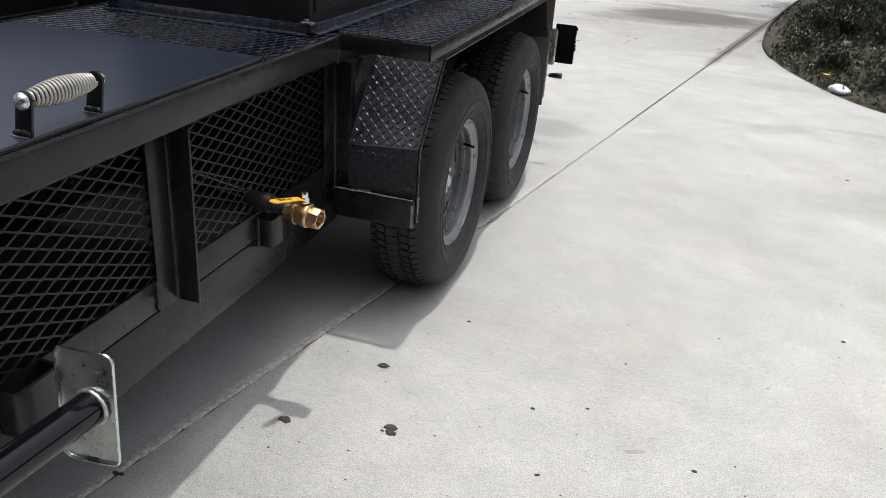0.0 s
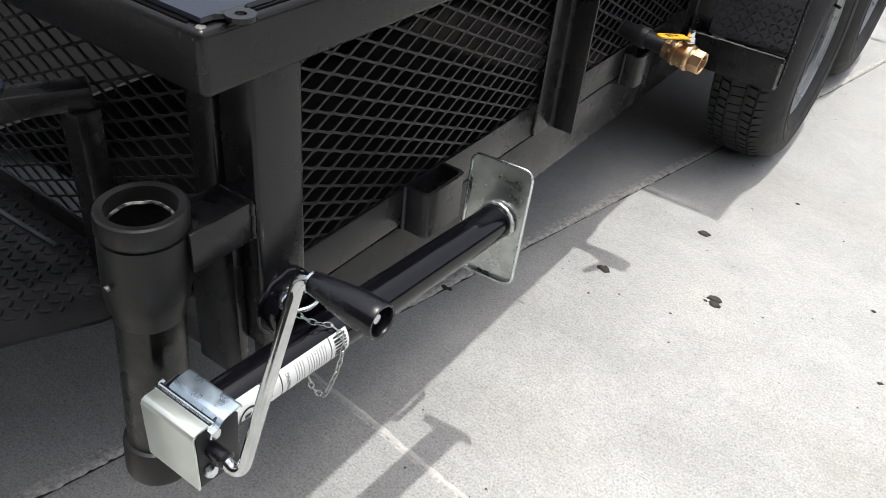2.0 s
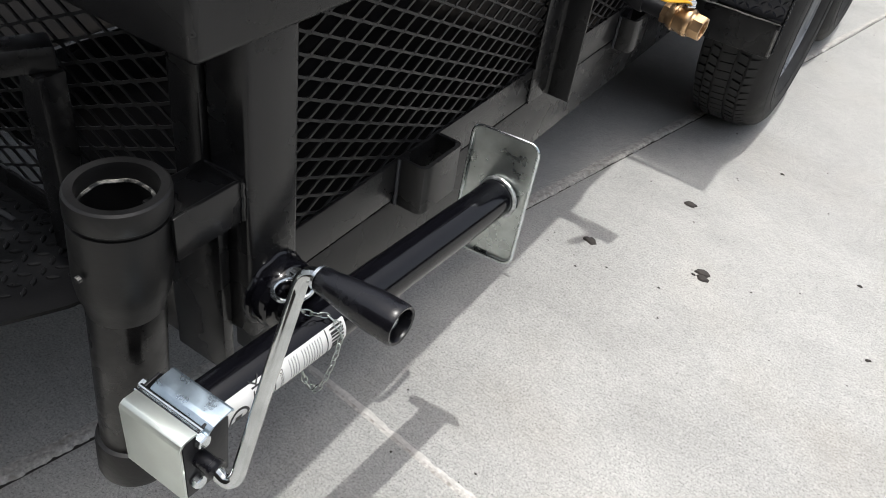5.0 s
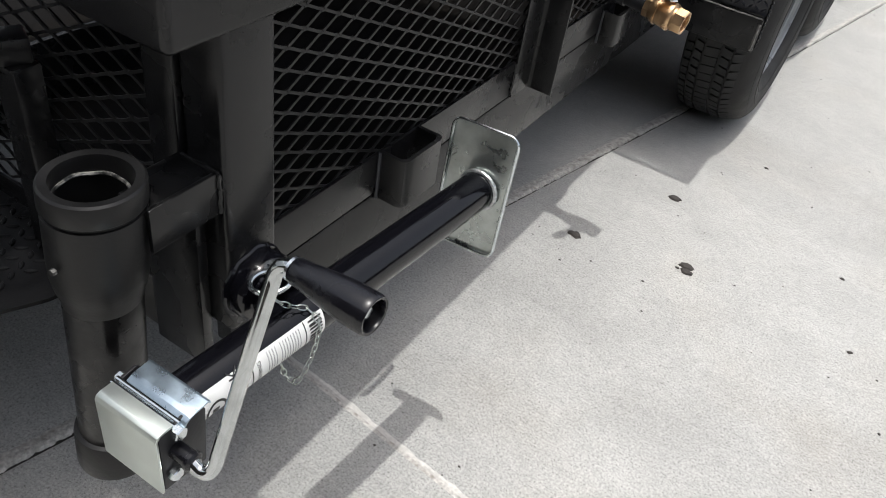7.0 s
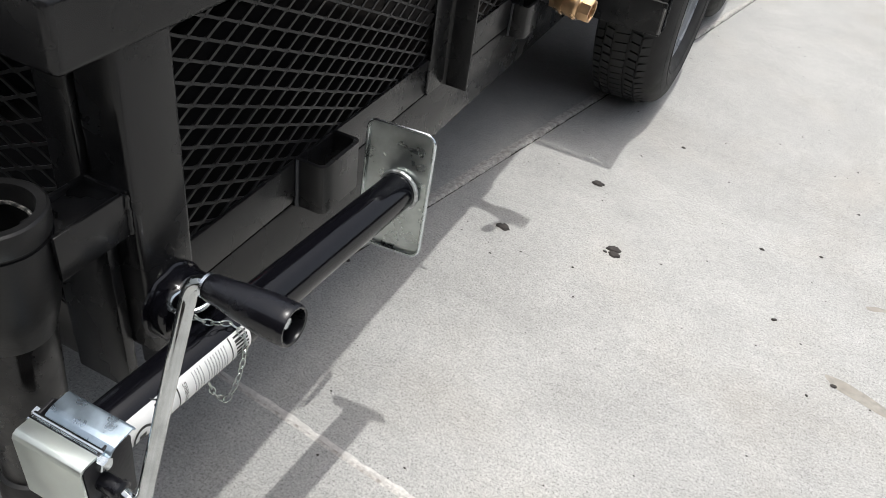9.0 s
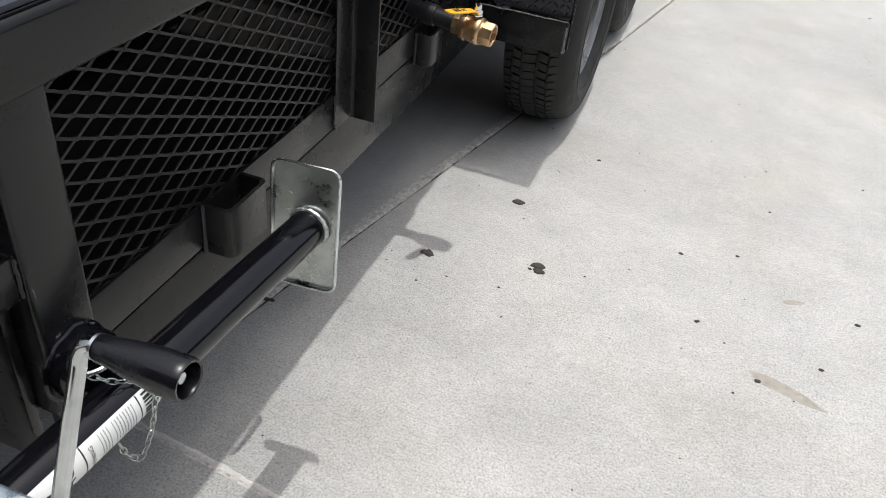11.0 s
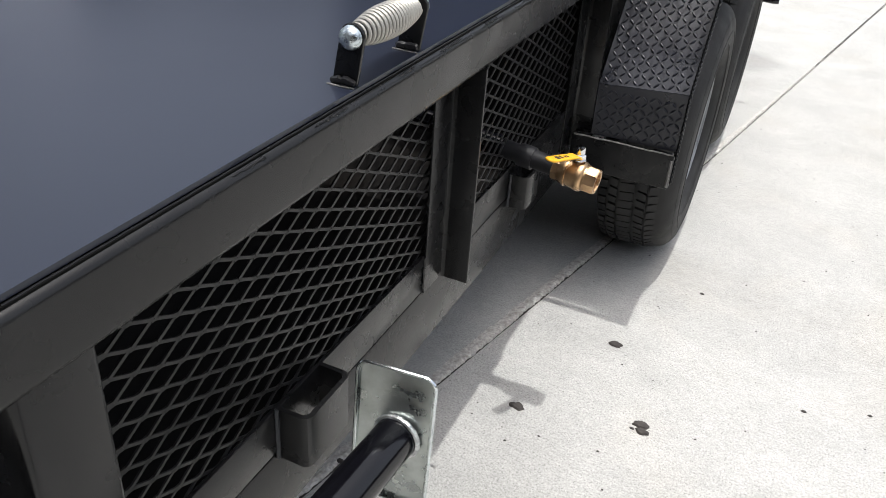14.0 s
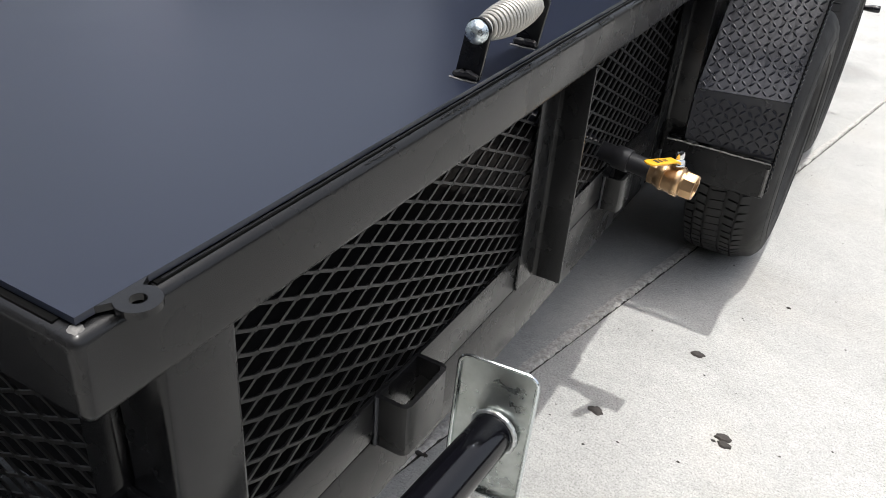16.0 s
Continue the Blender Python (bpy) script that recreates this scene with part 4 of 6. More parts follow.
    barrel.lathe([(0.1986, 0.097), (0.2020, 0.093), (0.2000, 0.085), (0.1930, 0.081), (0.1885, 0.080), (0.1850, 0.069), (0.1815, 0.068), (0.1780, 0.056), (0.1745, 0.055), (0.1715, 0.040), (0.1643, 0.030), (0.1623, -0.09), (0.1986, -0.098), (0.1958, -0.103), (0.1576, -0.09), (0.1576, 0.010), (0.1580, 0.036), (0.1655, 0.038), (0.1660, 0.048), (0.1640, 0.050), (0.1648, 0.060), (0.1740, 0.062), (0.1745, 0.072), (0.1722, 0.074), (0.1730, 0.082), (0.1860, 0.085), (0.1895, 0.088), (0.1955, 0.092), (0.1968, 0.095)], m, 96, closed=True)
    hub = Shape().lathe([(0.0002, 0.066), (0.018, 0.065), (0.026, 0.058), (0.030, 0.046), (0.031, 0.02)], m, 28)
    hub.lathe([(0.12, 0.03), (0.12, -0.05), (0.03, -0.05), (0.03, 0.03)], m, 28, closed=True)
    nuts = []
    for k in range(5):
        a = 2 * math.pi * k / 5 + 0.3
        at = m @ Vector((0.057 * math.cos(a), 0.057 * math.sin(a), 0.031))
        nut = Shape()
        nut.lathe([(0.0105, 0), (0.0105, 0.012), (0.007, 0.018), (0.0002, 0.019)], axes(at, (0, 0, 1), (1, 0, 0)), 6)
        nuts.append(nut)
    va = 0.5
    stem = Shape().rod([m @ Vector((0.166 * math.cos(va), 0.166 * math.sin(va), 0.060)), m @ Vector((0.162 * math.cos(va), 0.162 * math.sin(va), 0.085)), m @ Vector((0.158 * math.cos(va), 0.158 * math.sin(va), 0.098))], 0.0045, 8)
    return ribs, tyre, blocks, disc, barrel, hub, nuts, stem


for wx, wy in ((-0.107, 0.024), (-0.107, 0.822), (-1.925, 0.024), (-1.925, 0.822)):
    ribs, tyre, blocks, disc, barrel, hub, nuts, stem = wheel_shapes(wx, wy, 0.337)
    wheel = part("wheel", barrel, SILVER, trailer, "silver-painted steel wheel with a black tyre", angle=16)
    part("tyre", tyre, RUBBER, wheel, "dusty black tyre")
    part("tread", blocks, RUBBER, wheel, smooth=False)["kind"] = "stuff"
    part("sidewall_ribs", ribs, RUBBER, wheel)["kind"] = "stuff"
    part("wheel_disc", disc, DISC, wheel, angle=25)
    part("hub", hub, DULLZINC, wheel)
    part("valve_stem", stem, PLASTIC, wheel)
    for nut in nuts:
        part("lug_nut", nut, DULLZINC, wheel)

# rear corner: plate box with a chrome pull and a black lever
tail = Shape().box(-0.045, 0.053, 1.630, 1.640, 0.414, 0.596, 0.002)
tr_ = random.Random(4)
for k in range(9):
    z = 0.42 + 0.019 * k
    tail.box(0.050, 0.055 + tr_.uniform(0.0, 0.006), 1.628, 1.642, z, z + tr_.uniform(0.008, 0.016), 0.001)
part("tail_box", tail, MATTBLACK, trailer, "black rubber-edged tail plate")
plate = Shape().prism([(x, z) for x, z in rounded(0.030, 0.086, 0.012)], 0, 0.004, Matrix(((1, 0, 0, -0.060), (0, 0, 1, 1.620), (0, 1, 0, 0.488), (0, 0, 0, 1))), 0.001)
plate.lathe([(0.0002, -0.006), (0.011, -0.006), (0.013, -0.003), (0.013, 0.002)], axes((-0.060, 1.619, 0.485), (1, 0, 0), (0, 1, 0)), 16)
part("tail_bracket", plate, DULLZINC, trailer, "dull zinc plate with rounded corners and a boss")
part("tail_beam", Shape().box(-0.40, -0.046, 1.634, 1.68, 0.50, 0.56, 0.004), BLACK, trailer)
part("drop_leg", Shape().box(-0.03, 0.004, 1.23, 1.26, 0.33, 0.76, 0.004), BLACK, trailer)
part("winder_rod", Shape().rod([(-0.03, 1.30, 0.418), (0.012, 1.32, 0.419)], 0.005, 8), ZINC, trailer)
part("winder_knob", Shape().lathe([(0.0002, 0), (0.0085, 0.001), (0.0105, 0.018), (0.0135, 0.040), (0.0135, 0.056), (0.012, 0.060), (0.0002, 0.061)], axes((0.002, 1.318, 0.419), (0, 0, 1), (1, 0.1, 0.06)), 16), PLASTIC, trailer, "black plastic winder knob")

# ---- pipe socket at the front corner ----
PC = (-0.258, -1.962)
# the pipe leans a little
up_m = Matrix(((1, 0, 0.0325, PC[0] + 0.0024 - 0.0325 * 0.66), (0, 1, 0.0508, PC[1] + 0.0038 - 0.0508 * 0.66), (0, 0, 1, 0), (0, 0, 0, 1)))
s = Shape()
s.lathe([(0.0335, 0.600), (0.0335, 0.664), (0.035, 0.669), (0.0425, 0.6698), (0.0447, 0.668), (0.0455, 0.664), (0.0455, 0.648), (0.0446, 0.6465), (0.0425, 0.646), (0.0425, 0.6425), (0.0445, 0.642), (0.0448, 0.590), (0.0443, 0.572), (0.0415, 0.556), (0.0375, 0.543), (0.0368, 0.536), (0.0360, 0.534), (0.0360, 0.352), (0.041, 0.350), (0.0422, 0.346), (0.0422, 0.304), (0.041, 0.299), (0.0002, 0.299)], up_m, 48)
part("pipe_socket", s, PIPE, trailer, "black upright pipe socket with a collar")
part("lower_pipe", Shape().lathe([(0.0366, 0.3505), (0.0368, 0.3515), (0.0368, 0.5345), (0.0366, 0.5355)], up_m, 48), SCUFFED, trailer, "gloss black lower pipe with scuffed paint")
part("socket_plug", Shape().lathe([(0.0334, 0.612), (0.02, 0.612), (0.0002, 0.6122)], up_m, 40), BLACK, trailer)
part("socket_insert", Shape().rod([(PC[0] + 0.001 + 0.0315 * math.cos(a), PC[1] + 0.002 + 0.0315 * math.sin(a), 0.652 + 0.0008 * math.sin(7 * a)) for a in [2 * math.pi * k / 36 for k in range(36)]], 0.0019, 6, closed=True), WORN, trailer, "worn weld ring inside the socket")
sc = Shape()
hex_bolt(sc, (PC[0] + 0.004, PC[1] - 0.0455, 0.598), (0.1, -0.99, 0), 0.0034, 0.005)
part("set_screw", sc, WORN, trailer)
arm = part("socket_arm", Shape().box(-0.2566, -0.2155, -1.935, -1.863, 0.636, 0.640, 0.001), BLACK, trailer, "black channel arm holding the pipe socket")
part("side_plate", Shape().box(-0.2155, -0.21, -1.94, -1.857, 0.598, 0.646, 0.0015), BLACK, arm)
part("side_plate", Shape().box(-0.262, -0.2566, -1.92, -1.857, 0.598, 0.646, 0.0015), BLACK, arm)
part("end_plate", Shape().box(-0.2566, -0.2155, -1.863, -1.8575, 0.598, 0.646, 0.0012), BLACK, arm)
ab = Shape()
ab.rod([(-0.2095 - 0.05 * k / 10, -1.859 + random.uniform(-0.001, 0.001), 0.6455) for k in range(11)], 0.0024, 6)
ab.rod([(-0.2093, -1.859 + random.uniform(-0.001, 0.001), 0.60 + 0.045 * k / 10) for k in range(11)], 0.0022, 6)
part("weld_bead", ab, BLACK, trailer)
part("gusset", Shape().box(-0.31, -0.232, -1.872, -1.858, 0.372, 0.598, 0.003), BLACK, trailer)

# ---- jack ----
jack = thing("trailer_jack", (-0.15, -1.85, 0.40), "swivel trailer jack folded level, black tube and zinc foot plate", "jack")
TA, TB = Vector((-0.146, -2.012, 0.484)), Vector((-0.1185, -1.486, 0.4765))
tw = (TB - TA).normalized()
tm = axes(TA, (0, 0, 1), tw)
LT = (TB - TA).length
R1 = 0.0265
part("outer_tube", Shape().lathe([(R1 - 0.003, 0.012), (R1, 0.013), (R1, 0.30), (R1 - 0.0004, 0.3005), (0.0002, 0.3005)], tm, 48), TUBE, jack, "gloss black outer tube")
part("inner_tube", Shape().lathe([(0.0260, 0.30), (0.0260, LT)], tm, 48), TUBE, jack, "gloss black inner tube")
ring = Shape()
rp = []
for k in range(40):
    a = 2 * math.pi * k / 40
    rr = 0.0272 + 0.0005 * math.sin(k * 2.4)
    rp.append(tm @ Vector((rr * math.cos(a), rr * math.sin(a), LT - 0.0025)))
ring.rod(rp, 0.0034, 8, closed=True)
part("weld_ring", ring, WELD, jack, "bright weld ring round the tube end")
# foot plate: pressed sheet with turned edges
pm = axes(Vector((-0.124, -1.487, 0.4745)), (1, 0, 0), (-0.0985, 0.993, -0.062))
sgn = -1
W2, H2 = 0.0465, 0.095
rim_rows = []
for scale_r, zz in ((1.0, -0.006), (1.0, -0.0015), (0.985, 0.0012), (0.965, 0.0022)):
    rim_rows.append([(x * scale_r, yy * (1 - (1 - scale_r) * 0.55), zz) for x, yy in rounded(W2, H2, 0.014)])
n = len(rim_rows[0])
verts = [pm @ Vector(p) for row in rim_rows for p in row]
faces = [(k * n + i, k * n + (i + 1) % n, (k + 1) * n + (i + 1) % n, (k + 1) * n + i) for k in range(3) for i in range(n)]
faces.append(tuple(3 * n + i for i in range(n)))
back = [pm @ Vector((x * 0.95, yy * 0.97, 0.0)) for x, yy in rounded(W2, H2, 0.014)]
lo = [pm @ Vector((x * 0.962, yy * 0.98, -0.006)) for x, yy in rounded(W2, H2, 0.014)]
verts += lo + back
faces += [(0 * n + (i + 1) % n, 0 * n + i, 4 * n + i, 4 * n + (i + 1) % n) for i in range(n)]
faces += [(4 * n + (i + 1) % n, 4 * n + i, 5 * n + i, 5 * n + (i + 1) % n) for i in range(n)]
faces.append(tuple(reversed([5 * n + i for i in range(n)])))
foot = part("foot_plate", Shape().add(verts, faces), FOOT, jack, "zinc-plated foot plate with rounded corners and rolled edges", angle=28)


def stamped(words, size, x_mid, y_mid, turned):
    """Raised characters on the plate's near face."""
    cu = bpy.data.curves.new("stamp", "FONT")
    cu.body, cu.size, cu.align_x, cu.align_y, cu.resolution_u, cu.extrude = words, size, "CENTER", "CENTER", 2, 0.00015
    tmp = bpy.data.objects.new("stamp", cu)
    scene.collection.objects.link(tmp)
    me = bpy.data.meshes.new_from_object(tmp.evaluated_get(bpy.context.evaluated_depsgraph_get()))
    bpy.data.objects.remove(tmp)
    sh = Shape()
    q = -1 if turned else 1
    sh.add([pm @ Vector((x_mid + q * v.co.x * 1.25, y_mid + q * sgn * v.co.y, -0.0002 - v.co.z)) for v in me.vertices], [tuple(p.vertices) for p in me.polygons])
    bpy.data.meshes.remove(me)
    return part("stamp", sh, FOOT, foot, "row of raised stamped figures", smooth=False)


stamped("405540", 0.0098, 0.002, 0.060 * sgn, True)
part("rolled_edge", Shape().rod([pm @ Vector((x * 0.992, yy * 0.995, -0.0035)) for x, yy in rounded(W2, H2, 0.014)], 0.0026, 7, closed=True), ZINC, foot, "bright rolled rim")

# swivel mount on the corner leg
sw = axes((-0.204, -1.826, 0.494), (0, 0, 1), (1, 0, 0))
part("swivel_mount", Shape().lathe([(0.026, 0), (0.039, 0.0005), (0.040, 0.004), (0.040, 0.022), (0.038, 0.026), (0.030, 0.027), (0.0285, 0.029), (0.0285, 0.040), (0.0002, 0.040)], sw, 44), TUBE, jack, "round black swivel mount with a weld on the leg")
swr = Shape().rod([sw @ Vector((0.0405 * math.cos(a), 0.0405 * math.sin(a), 0.002 + 0.001 * math.sin(9 * a))) for a in [2 * math.pi * k / 48 for k in range(48)]], 0.0035, 7, closed=True)
part("weld_ring", swr, TUBE, jack)
# ring pull pin
pin = Shape()
hex_bolt(pin, (-0.168, -1.832, 0.536), (0.1, -0.1, 1), 0.006, 0.007, 0.009)
part("pin", pin, ZINC, jack, "zinc pull pin")
pr = []
for k in range(28):
    a = 2 * math.pi * k / 28
    pr.append(Vector((-0.152 + 0.020 * math.cos(a), -1.853 + 0.020 * math.sin(a), 0.5405 + 0.004 * math.cos(a))))
part("pull_ring", Shape().rod(pr, 0.0027, 8, closed=True), ZINC, jack, "zinc pull ring")

# gear head: folded zinc bracket, fold-up cover, shaft bolts
HX0, HX1, HY, HZ0, HZ1 = -0.183, -0.108, -2.040, 0.4385, 0.518
head = Shape()
fold = [(HY + 0.0, HZ0), (HY + 0.0, HZ1 - 0.006), (HY + 0.002, HZ1 - 0.002), (HY + 0.006, HZ1), (HY + 0.020, HZ1), (HY + 0.020, HZ1 - 0.003), (HY + 0.0065, HZ1 - 0.003), (HY + 0.003, HZ1 - 0.0065), (HY + 0.003, HZ0)]
mm = Matrix(((0, 0, 1, HX0), (1, 0, 0, 0), (0, 1, 0, 0), (0, 0, 0, 1)))
head.prism(fold, 0, HX1 - HX0, mm, 0.0006)
part("head_bracket", head, PALEZINC, jack, "bright folded zinc gear-head bracket")
for x in (HX1 - 0.0035, HX0 + 0.0005):
    cheek = Shape().prism([(-2.036, HZ0 + 0.002), (-1.988, HZ0 - 0.004), (-1.984, 0.505), (-1.996, HZ1 + 0.002), (-2.036, HZ1 - 0.004)], 0, 0.003, Matrix(((0, 0, 1, x), (1, 0, 0, 0), (0, 1, 0, 0), (0, 0, 0, 1))), 0.0005)
    part("head_cheek", cheek, SMOKER, jack, "black gear-head side plate")
CZ = HZ1 - 0.005
cover = Shape()
cv = [(HY + 0.025, CZ - 0.001), (HY + 0.029, CZ + 0.0035), (HY + 0.033, CZ + 0.0060), (HY + 0.038, CZ + 0.0072), (HY + 0.054, CZ + 0.0085), (HY + 0.0565, CZ + 0.0075), (HY + 0.0575, CZ + 0.004), (HY + 0.0555, CZ + 0.0038), (HY + 0.054, CZ + 0.0062), (HY + 0.038, CZ + 0.0050), (HY + 0.034, CZ + 0.0040), (HY + 0.030, CZ + 0.0015), (HY + 0.026, CZ - 0.003)]
cover.prism(cv, 0.007, HX1 - HX0 + 0.006, mm, 0.0004)
part("head_cover", cover, HEADZINC, jack, "bright zinc fold-up cover")
for dy, r in ((0.0205, 0.0030), (0.0262, 0.0034)):
    part("cover_rod", Shape().rod([(HX0 - 0.002, HY + dy, CZ + 0.0015), (HX1 + 0.001, HY + dy, CZ + 0.0015)], r, 12), ZINC, jack)
nutl = Shape()
hex_bolt(nutl, (HX0 + 0.001, HY + 0.030, CZ - 0.001), (-1, 0, 0), 0.006, 0.007)
part("bolt", nutl, ZINC, jack)
for z, yy in ((0.508, -2.018), (0.459, -2.026)):
    b = Shape()
    hex_bolt(b, (HX1 - 0.0005, yy, z), (1, 0, 0), 0.0072, 0.008, 0.0)
    part("bolt", b, ZINC, jack)
part("gear_body", Shape().box(HX0 + 0.004, HX1 - 0.004, -2.034, -1.992, HZ0, HZ1 - 0.004, 0.003), SMOKER, jack)
part("shaft_bush", Shape().lathe([(0.0002, -0.01), (0.0085, -0.01), (0.0085, 0.016), (0.010, 0.017), (0.010, 0.021), (0.0075, 0.023), (0.0002, 0.023)], axes((HX1, -2.020, 0.484), (0, 0, 1), (1, 0, 0)), 20), PLASTIC, jack)
arm0, arm1 = Vector((-0.070, -2.018, 0.476)), Vector((-0.066, -1.940, 0.668))
path = [Vector((HX1 + 0.015, -2.020, 0.484)), Vector((-0.084, -2.020, 0.480))]
for k in range(7):
    t = k / 6
    path.append((1 - t) ** 2 * Vector((-0.083, -2.020, 0.479)) + 2 * t * (1 - t) * Vector((-0.070, -2.020, 0.474)) + t * t * Vector((-0.0685, -2.013, 0.488)))
path.append(arm0.lerp(arm1, 0.5) + Vector((0.0005, 0, 0)))
for k in range(7):
    t = k / 6
    path.append((1 - t) ** 2 * Vector((-0.0655, -1.945, 0.656)) + 2 * t * (1 - t) * Vector((-0.066, -1.9385, 0.674)) + t * t * Vector((-0.052, -1.939, 0.6765)))
path.append(Vector((-0.040, -1.9395, 0.6765)))
part("crank_arm", Shape().rod(path, 0.0067, 16), CRANK, jack, "bent zinc crank arm", angle=60)
HB, HE = Vector((-0.047, -1.9395, 0.6765)), Vector((0.030, -1.941, 0.6780))
hm = axes(HB, (0, 0, 1), HE - HB)
HL = (HE - HB).length
part("crank_handle", Shape().lathe([(0.0002, 0.0), (0.0098, 0.0), (0.0112, 0.002), (0.0118, 0.012), (0.0145, 0.030), (0.0168, 0.052), (0.0172, 0.070), (0.0170, HL - 0.002), (0.0158, HL), (0.0138, HL - 0.0005), (0.0130, HL - 0.003), (0.0120, HL - 0.018), (0.0002, HL - 0.019)], hm, 40), PLASTIC, jack, "black tapered plastic crank grip, hollow at its end")
part("grip_rivet", Shape().lathe([(0.0055, HL - 0.019), (0.0055, HL - 0.008), (0.0045, HL - 0.006), (0.0002, HL - 0.006)], hm, 16), ZINC, jack)
part("grip_washer", Shape().lathe([(0.0065, -0.003), (0.0105, -0.003), (0.0105, -0.0004), (0.0065, -0.0004)], hm, 24, closed=True), ZINC, jack)

# label wrapped on the tube
LY0, LY1 = 0.028, 0.196


def on_tube(a, l, lift):
    return tm @ Vector(((R1 + lift) * math.cos(a), (R1 + lift) * math.sin(a), l))


# angle 0 points up; find the sense that turns towards +x
SENSE = 1 if (tm.to_3x3() @ Vector((0, 1, 0))).x > 0 else -1
A0, A1 = radians(46), radians(150)


def patch(shape, a0, a1, l0, l1, lift=0.0005, na=10, nl=2):
    p = [on_tube(SENSE * (a0 + (a1 - a0) * i / na), l0 + (l1 - l0) * j / nl, lift) for j in range(nl + 1) for i in range(na + 1)]
    f = []
    for j in range(nl):
        for i in range(na):
            q = (j * (na + 1) + i, j * (na + 1) + i + 1, (j + 1) * (na + 1) + i + 1, (j + 1) * (na + 1) + i)
            f.append(q if SENSE < 0 else tuple(reversed(q)))
    shape.add(p, f)


lab = Shape()
patch(lab, A0, A1, LY0, LY1, 0.0005, 16, 4)
label = part("label", lab, PAPER, jack, "white printed paper label with black text and a bar code")
inkm = Shape()
lr = random.Random(11)
for k in range(9):
    w = lr.choice((0.0006, 0.0010, 0.0015))
    patch(inkm, A0 + 0.12 + 0.085 * k * 1.9, A0 + 0.12 + 0.085 * k * 1.9 + w / R1 * 2.2, LY1 - 0.022, LY1 - 0.004, 0.0008, 2, 1)
fine = Shape()
for k in range(8):
    l, a = 0.1595 - 0.0037 * k, A0 + 0.15
    while a < A1 - 0.25 - 0.1 * (k % 3):
        w = lr.uniform(0.03, 0.12)
        patch(fine, a, min(A1 - 0.15, a + w), l, l + 0.0011, 0.0008, 3, 1)
        a += w + 0.03
for k in range(4):
    l, a = 0.1265 - 0.0036 * k, A0 + 0.15
    while a < A0 + 1.5 - 0.2 * (k % 2):
        w = lr.uniform(0.03, 0.11)
        patch(fine, a, a + w, l, l + 0.0011, 0.0008, 3, 1)
        a += w + 0.03
part("bar_code", inkm, INK, label)["kind"] = "stuff"
for l in (LY1 - 0.0285, 0.0945):
    rule = Shape()
    patch(rule, A0 + 0.02, A1 - 0.02, l, l + 0.0015, 0.0008, 12, 1)
    part("printed_rule", rule, INK, label)
part("fine_print", fine, PRINT, label, "rows of fine grey print")["kind"] = "stuff"


def text_on_tube(words, size, a_mid, l_mid, name="label_text"):
    """Words round the tube, their feet towards the foot plate."""
    cu = bpy.data.curves.new(name, "FONT")
    cu.body, cu.size, cu.align_x, cu.align_y, cu.resolution_u = words, size, "CENTER", "CENTER", 3
    tmp = bpy.data.objects.new(name, cu)
    scene.collection.objects.link(tmp)
    dg = bpy.context.evaluated_depsgraph_get()
    me = bpy.data.meshes.new_from_object(tmp.evaluated_get(dg))
    bpy.data.objects.remove(tmp)
    sh = Shape()
    sh.add([on_tube(SENSE * (a_mid - v.co.x / R1), l_mid - v.co.y, 0.0009) for v in me.vertices], [tuple(p.vertices) for p in me.polygons])
    bpy.data.meshes.remove(me)
    return part(name, sh, INK, label, smooth=False)


text_on_tube("JACK", 0.0185, radians(82), 0.0755)
text_on_tube("WARNING", 0.0068, radians(96), 0.1045)
lg = Shape()
for k in range(20):
    a = 2 * math.pi * k / 20
    lg_c = (radians(104) + 0.0125 / R1 * math.cos(a), 0.050 + 0.0125 * math.sin(a))
    lg_d = (radians(104) + 0.0125 / R1 * math.cos(a + 0.33), 0.050 + 0.0125 * math.sin(a + 0.33))
    p = [on_tube(SENSE * q[0], q[1], 0.0009) for q in (lg_c, lg_d)] + [on_tube(SENSE * (radians(104) + (q[0] - radians(104)) * 0.78), 0.050 + (q[1] - 0.050) * 0.78, 0.0009) for q in (lg_d, lg_c)]
    lg.add(p, [(0, 1, 2, 3) if SENSE > 0 else (3, 2, 1, 0)])
patch(lg, radians(96), radians(112), 0.045, 0.053, 0.0009, 4, 1)
part("label_emblem", lg, INK, label, smooth=False)

# safety chain hanging from the pin ring
cpts = [Vector((-0.146, -1.870, 0.540)), Vector((-0.132, -1.852, 0.5200)), Vector((-0.120, -1.834, 0.509)), Vector((-0.1082, -1.829, 0.492)), Vector((-0.1066, -1.834, 0.468)), Vector((-0.110, -1.843, 0.438)), Vector((-0.117, -1.852, 0.416)), Vector((-0.122, -1.864, 0.434)), Vector((-0.124, -1.868, 0.452))]
line = smooth_line(cpts, 12)
links = []
step = 0.0098
walked, target = 0.0, 0.0
for p, q in zip(line, line[1:]):
    d = (q - p).length
    while target <= walked + d:
        t = (target - walked) / d
        links.append((p.lerp(q, t), (q - p).normalized()))
        target += step
    walked += d
for k, (c, d) in enumerate(links):
    side = d.cross(Vector((0.3, 0.8, 0.5))).normalized()
    if k % 2:
        side = d.cross(side).normalized()
    lp = []
    for i in range(14):
        a = 2 * math.pi * i / 14
        lp.append(c + d * 0.0066 * math.cos(a) + side * 0.0030 * math.sin(a))
    part("chain_link", Shape().rod(lp, 0.0007, 5, closed=True), DULLZINC, jack)

# ---- drain valve ----
valve = thing("ball_valve", (-0.12, -0.82, 0.50), "brass ball valve with a yellow lever on a black pipe", "valve")
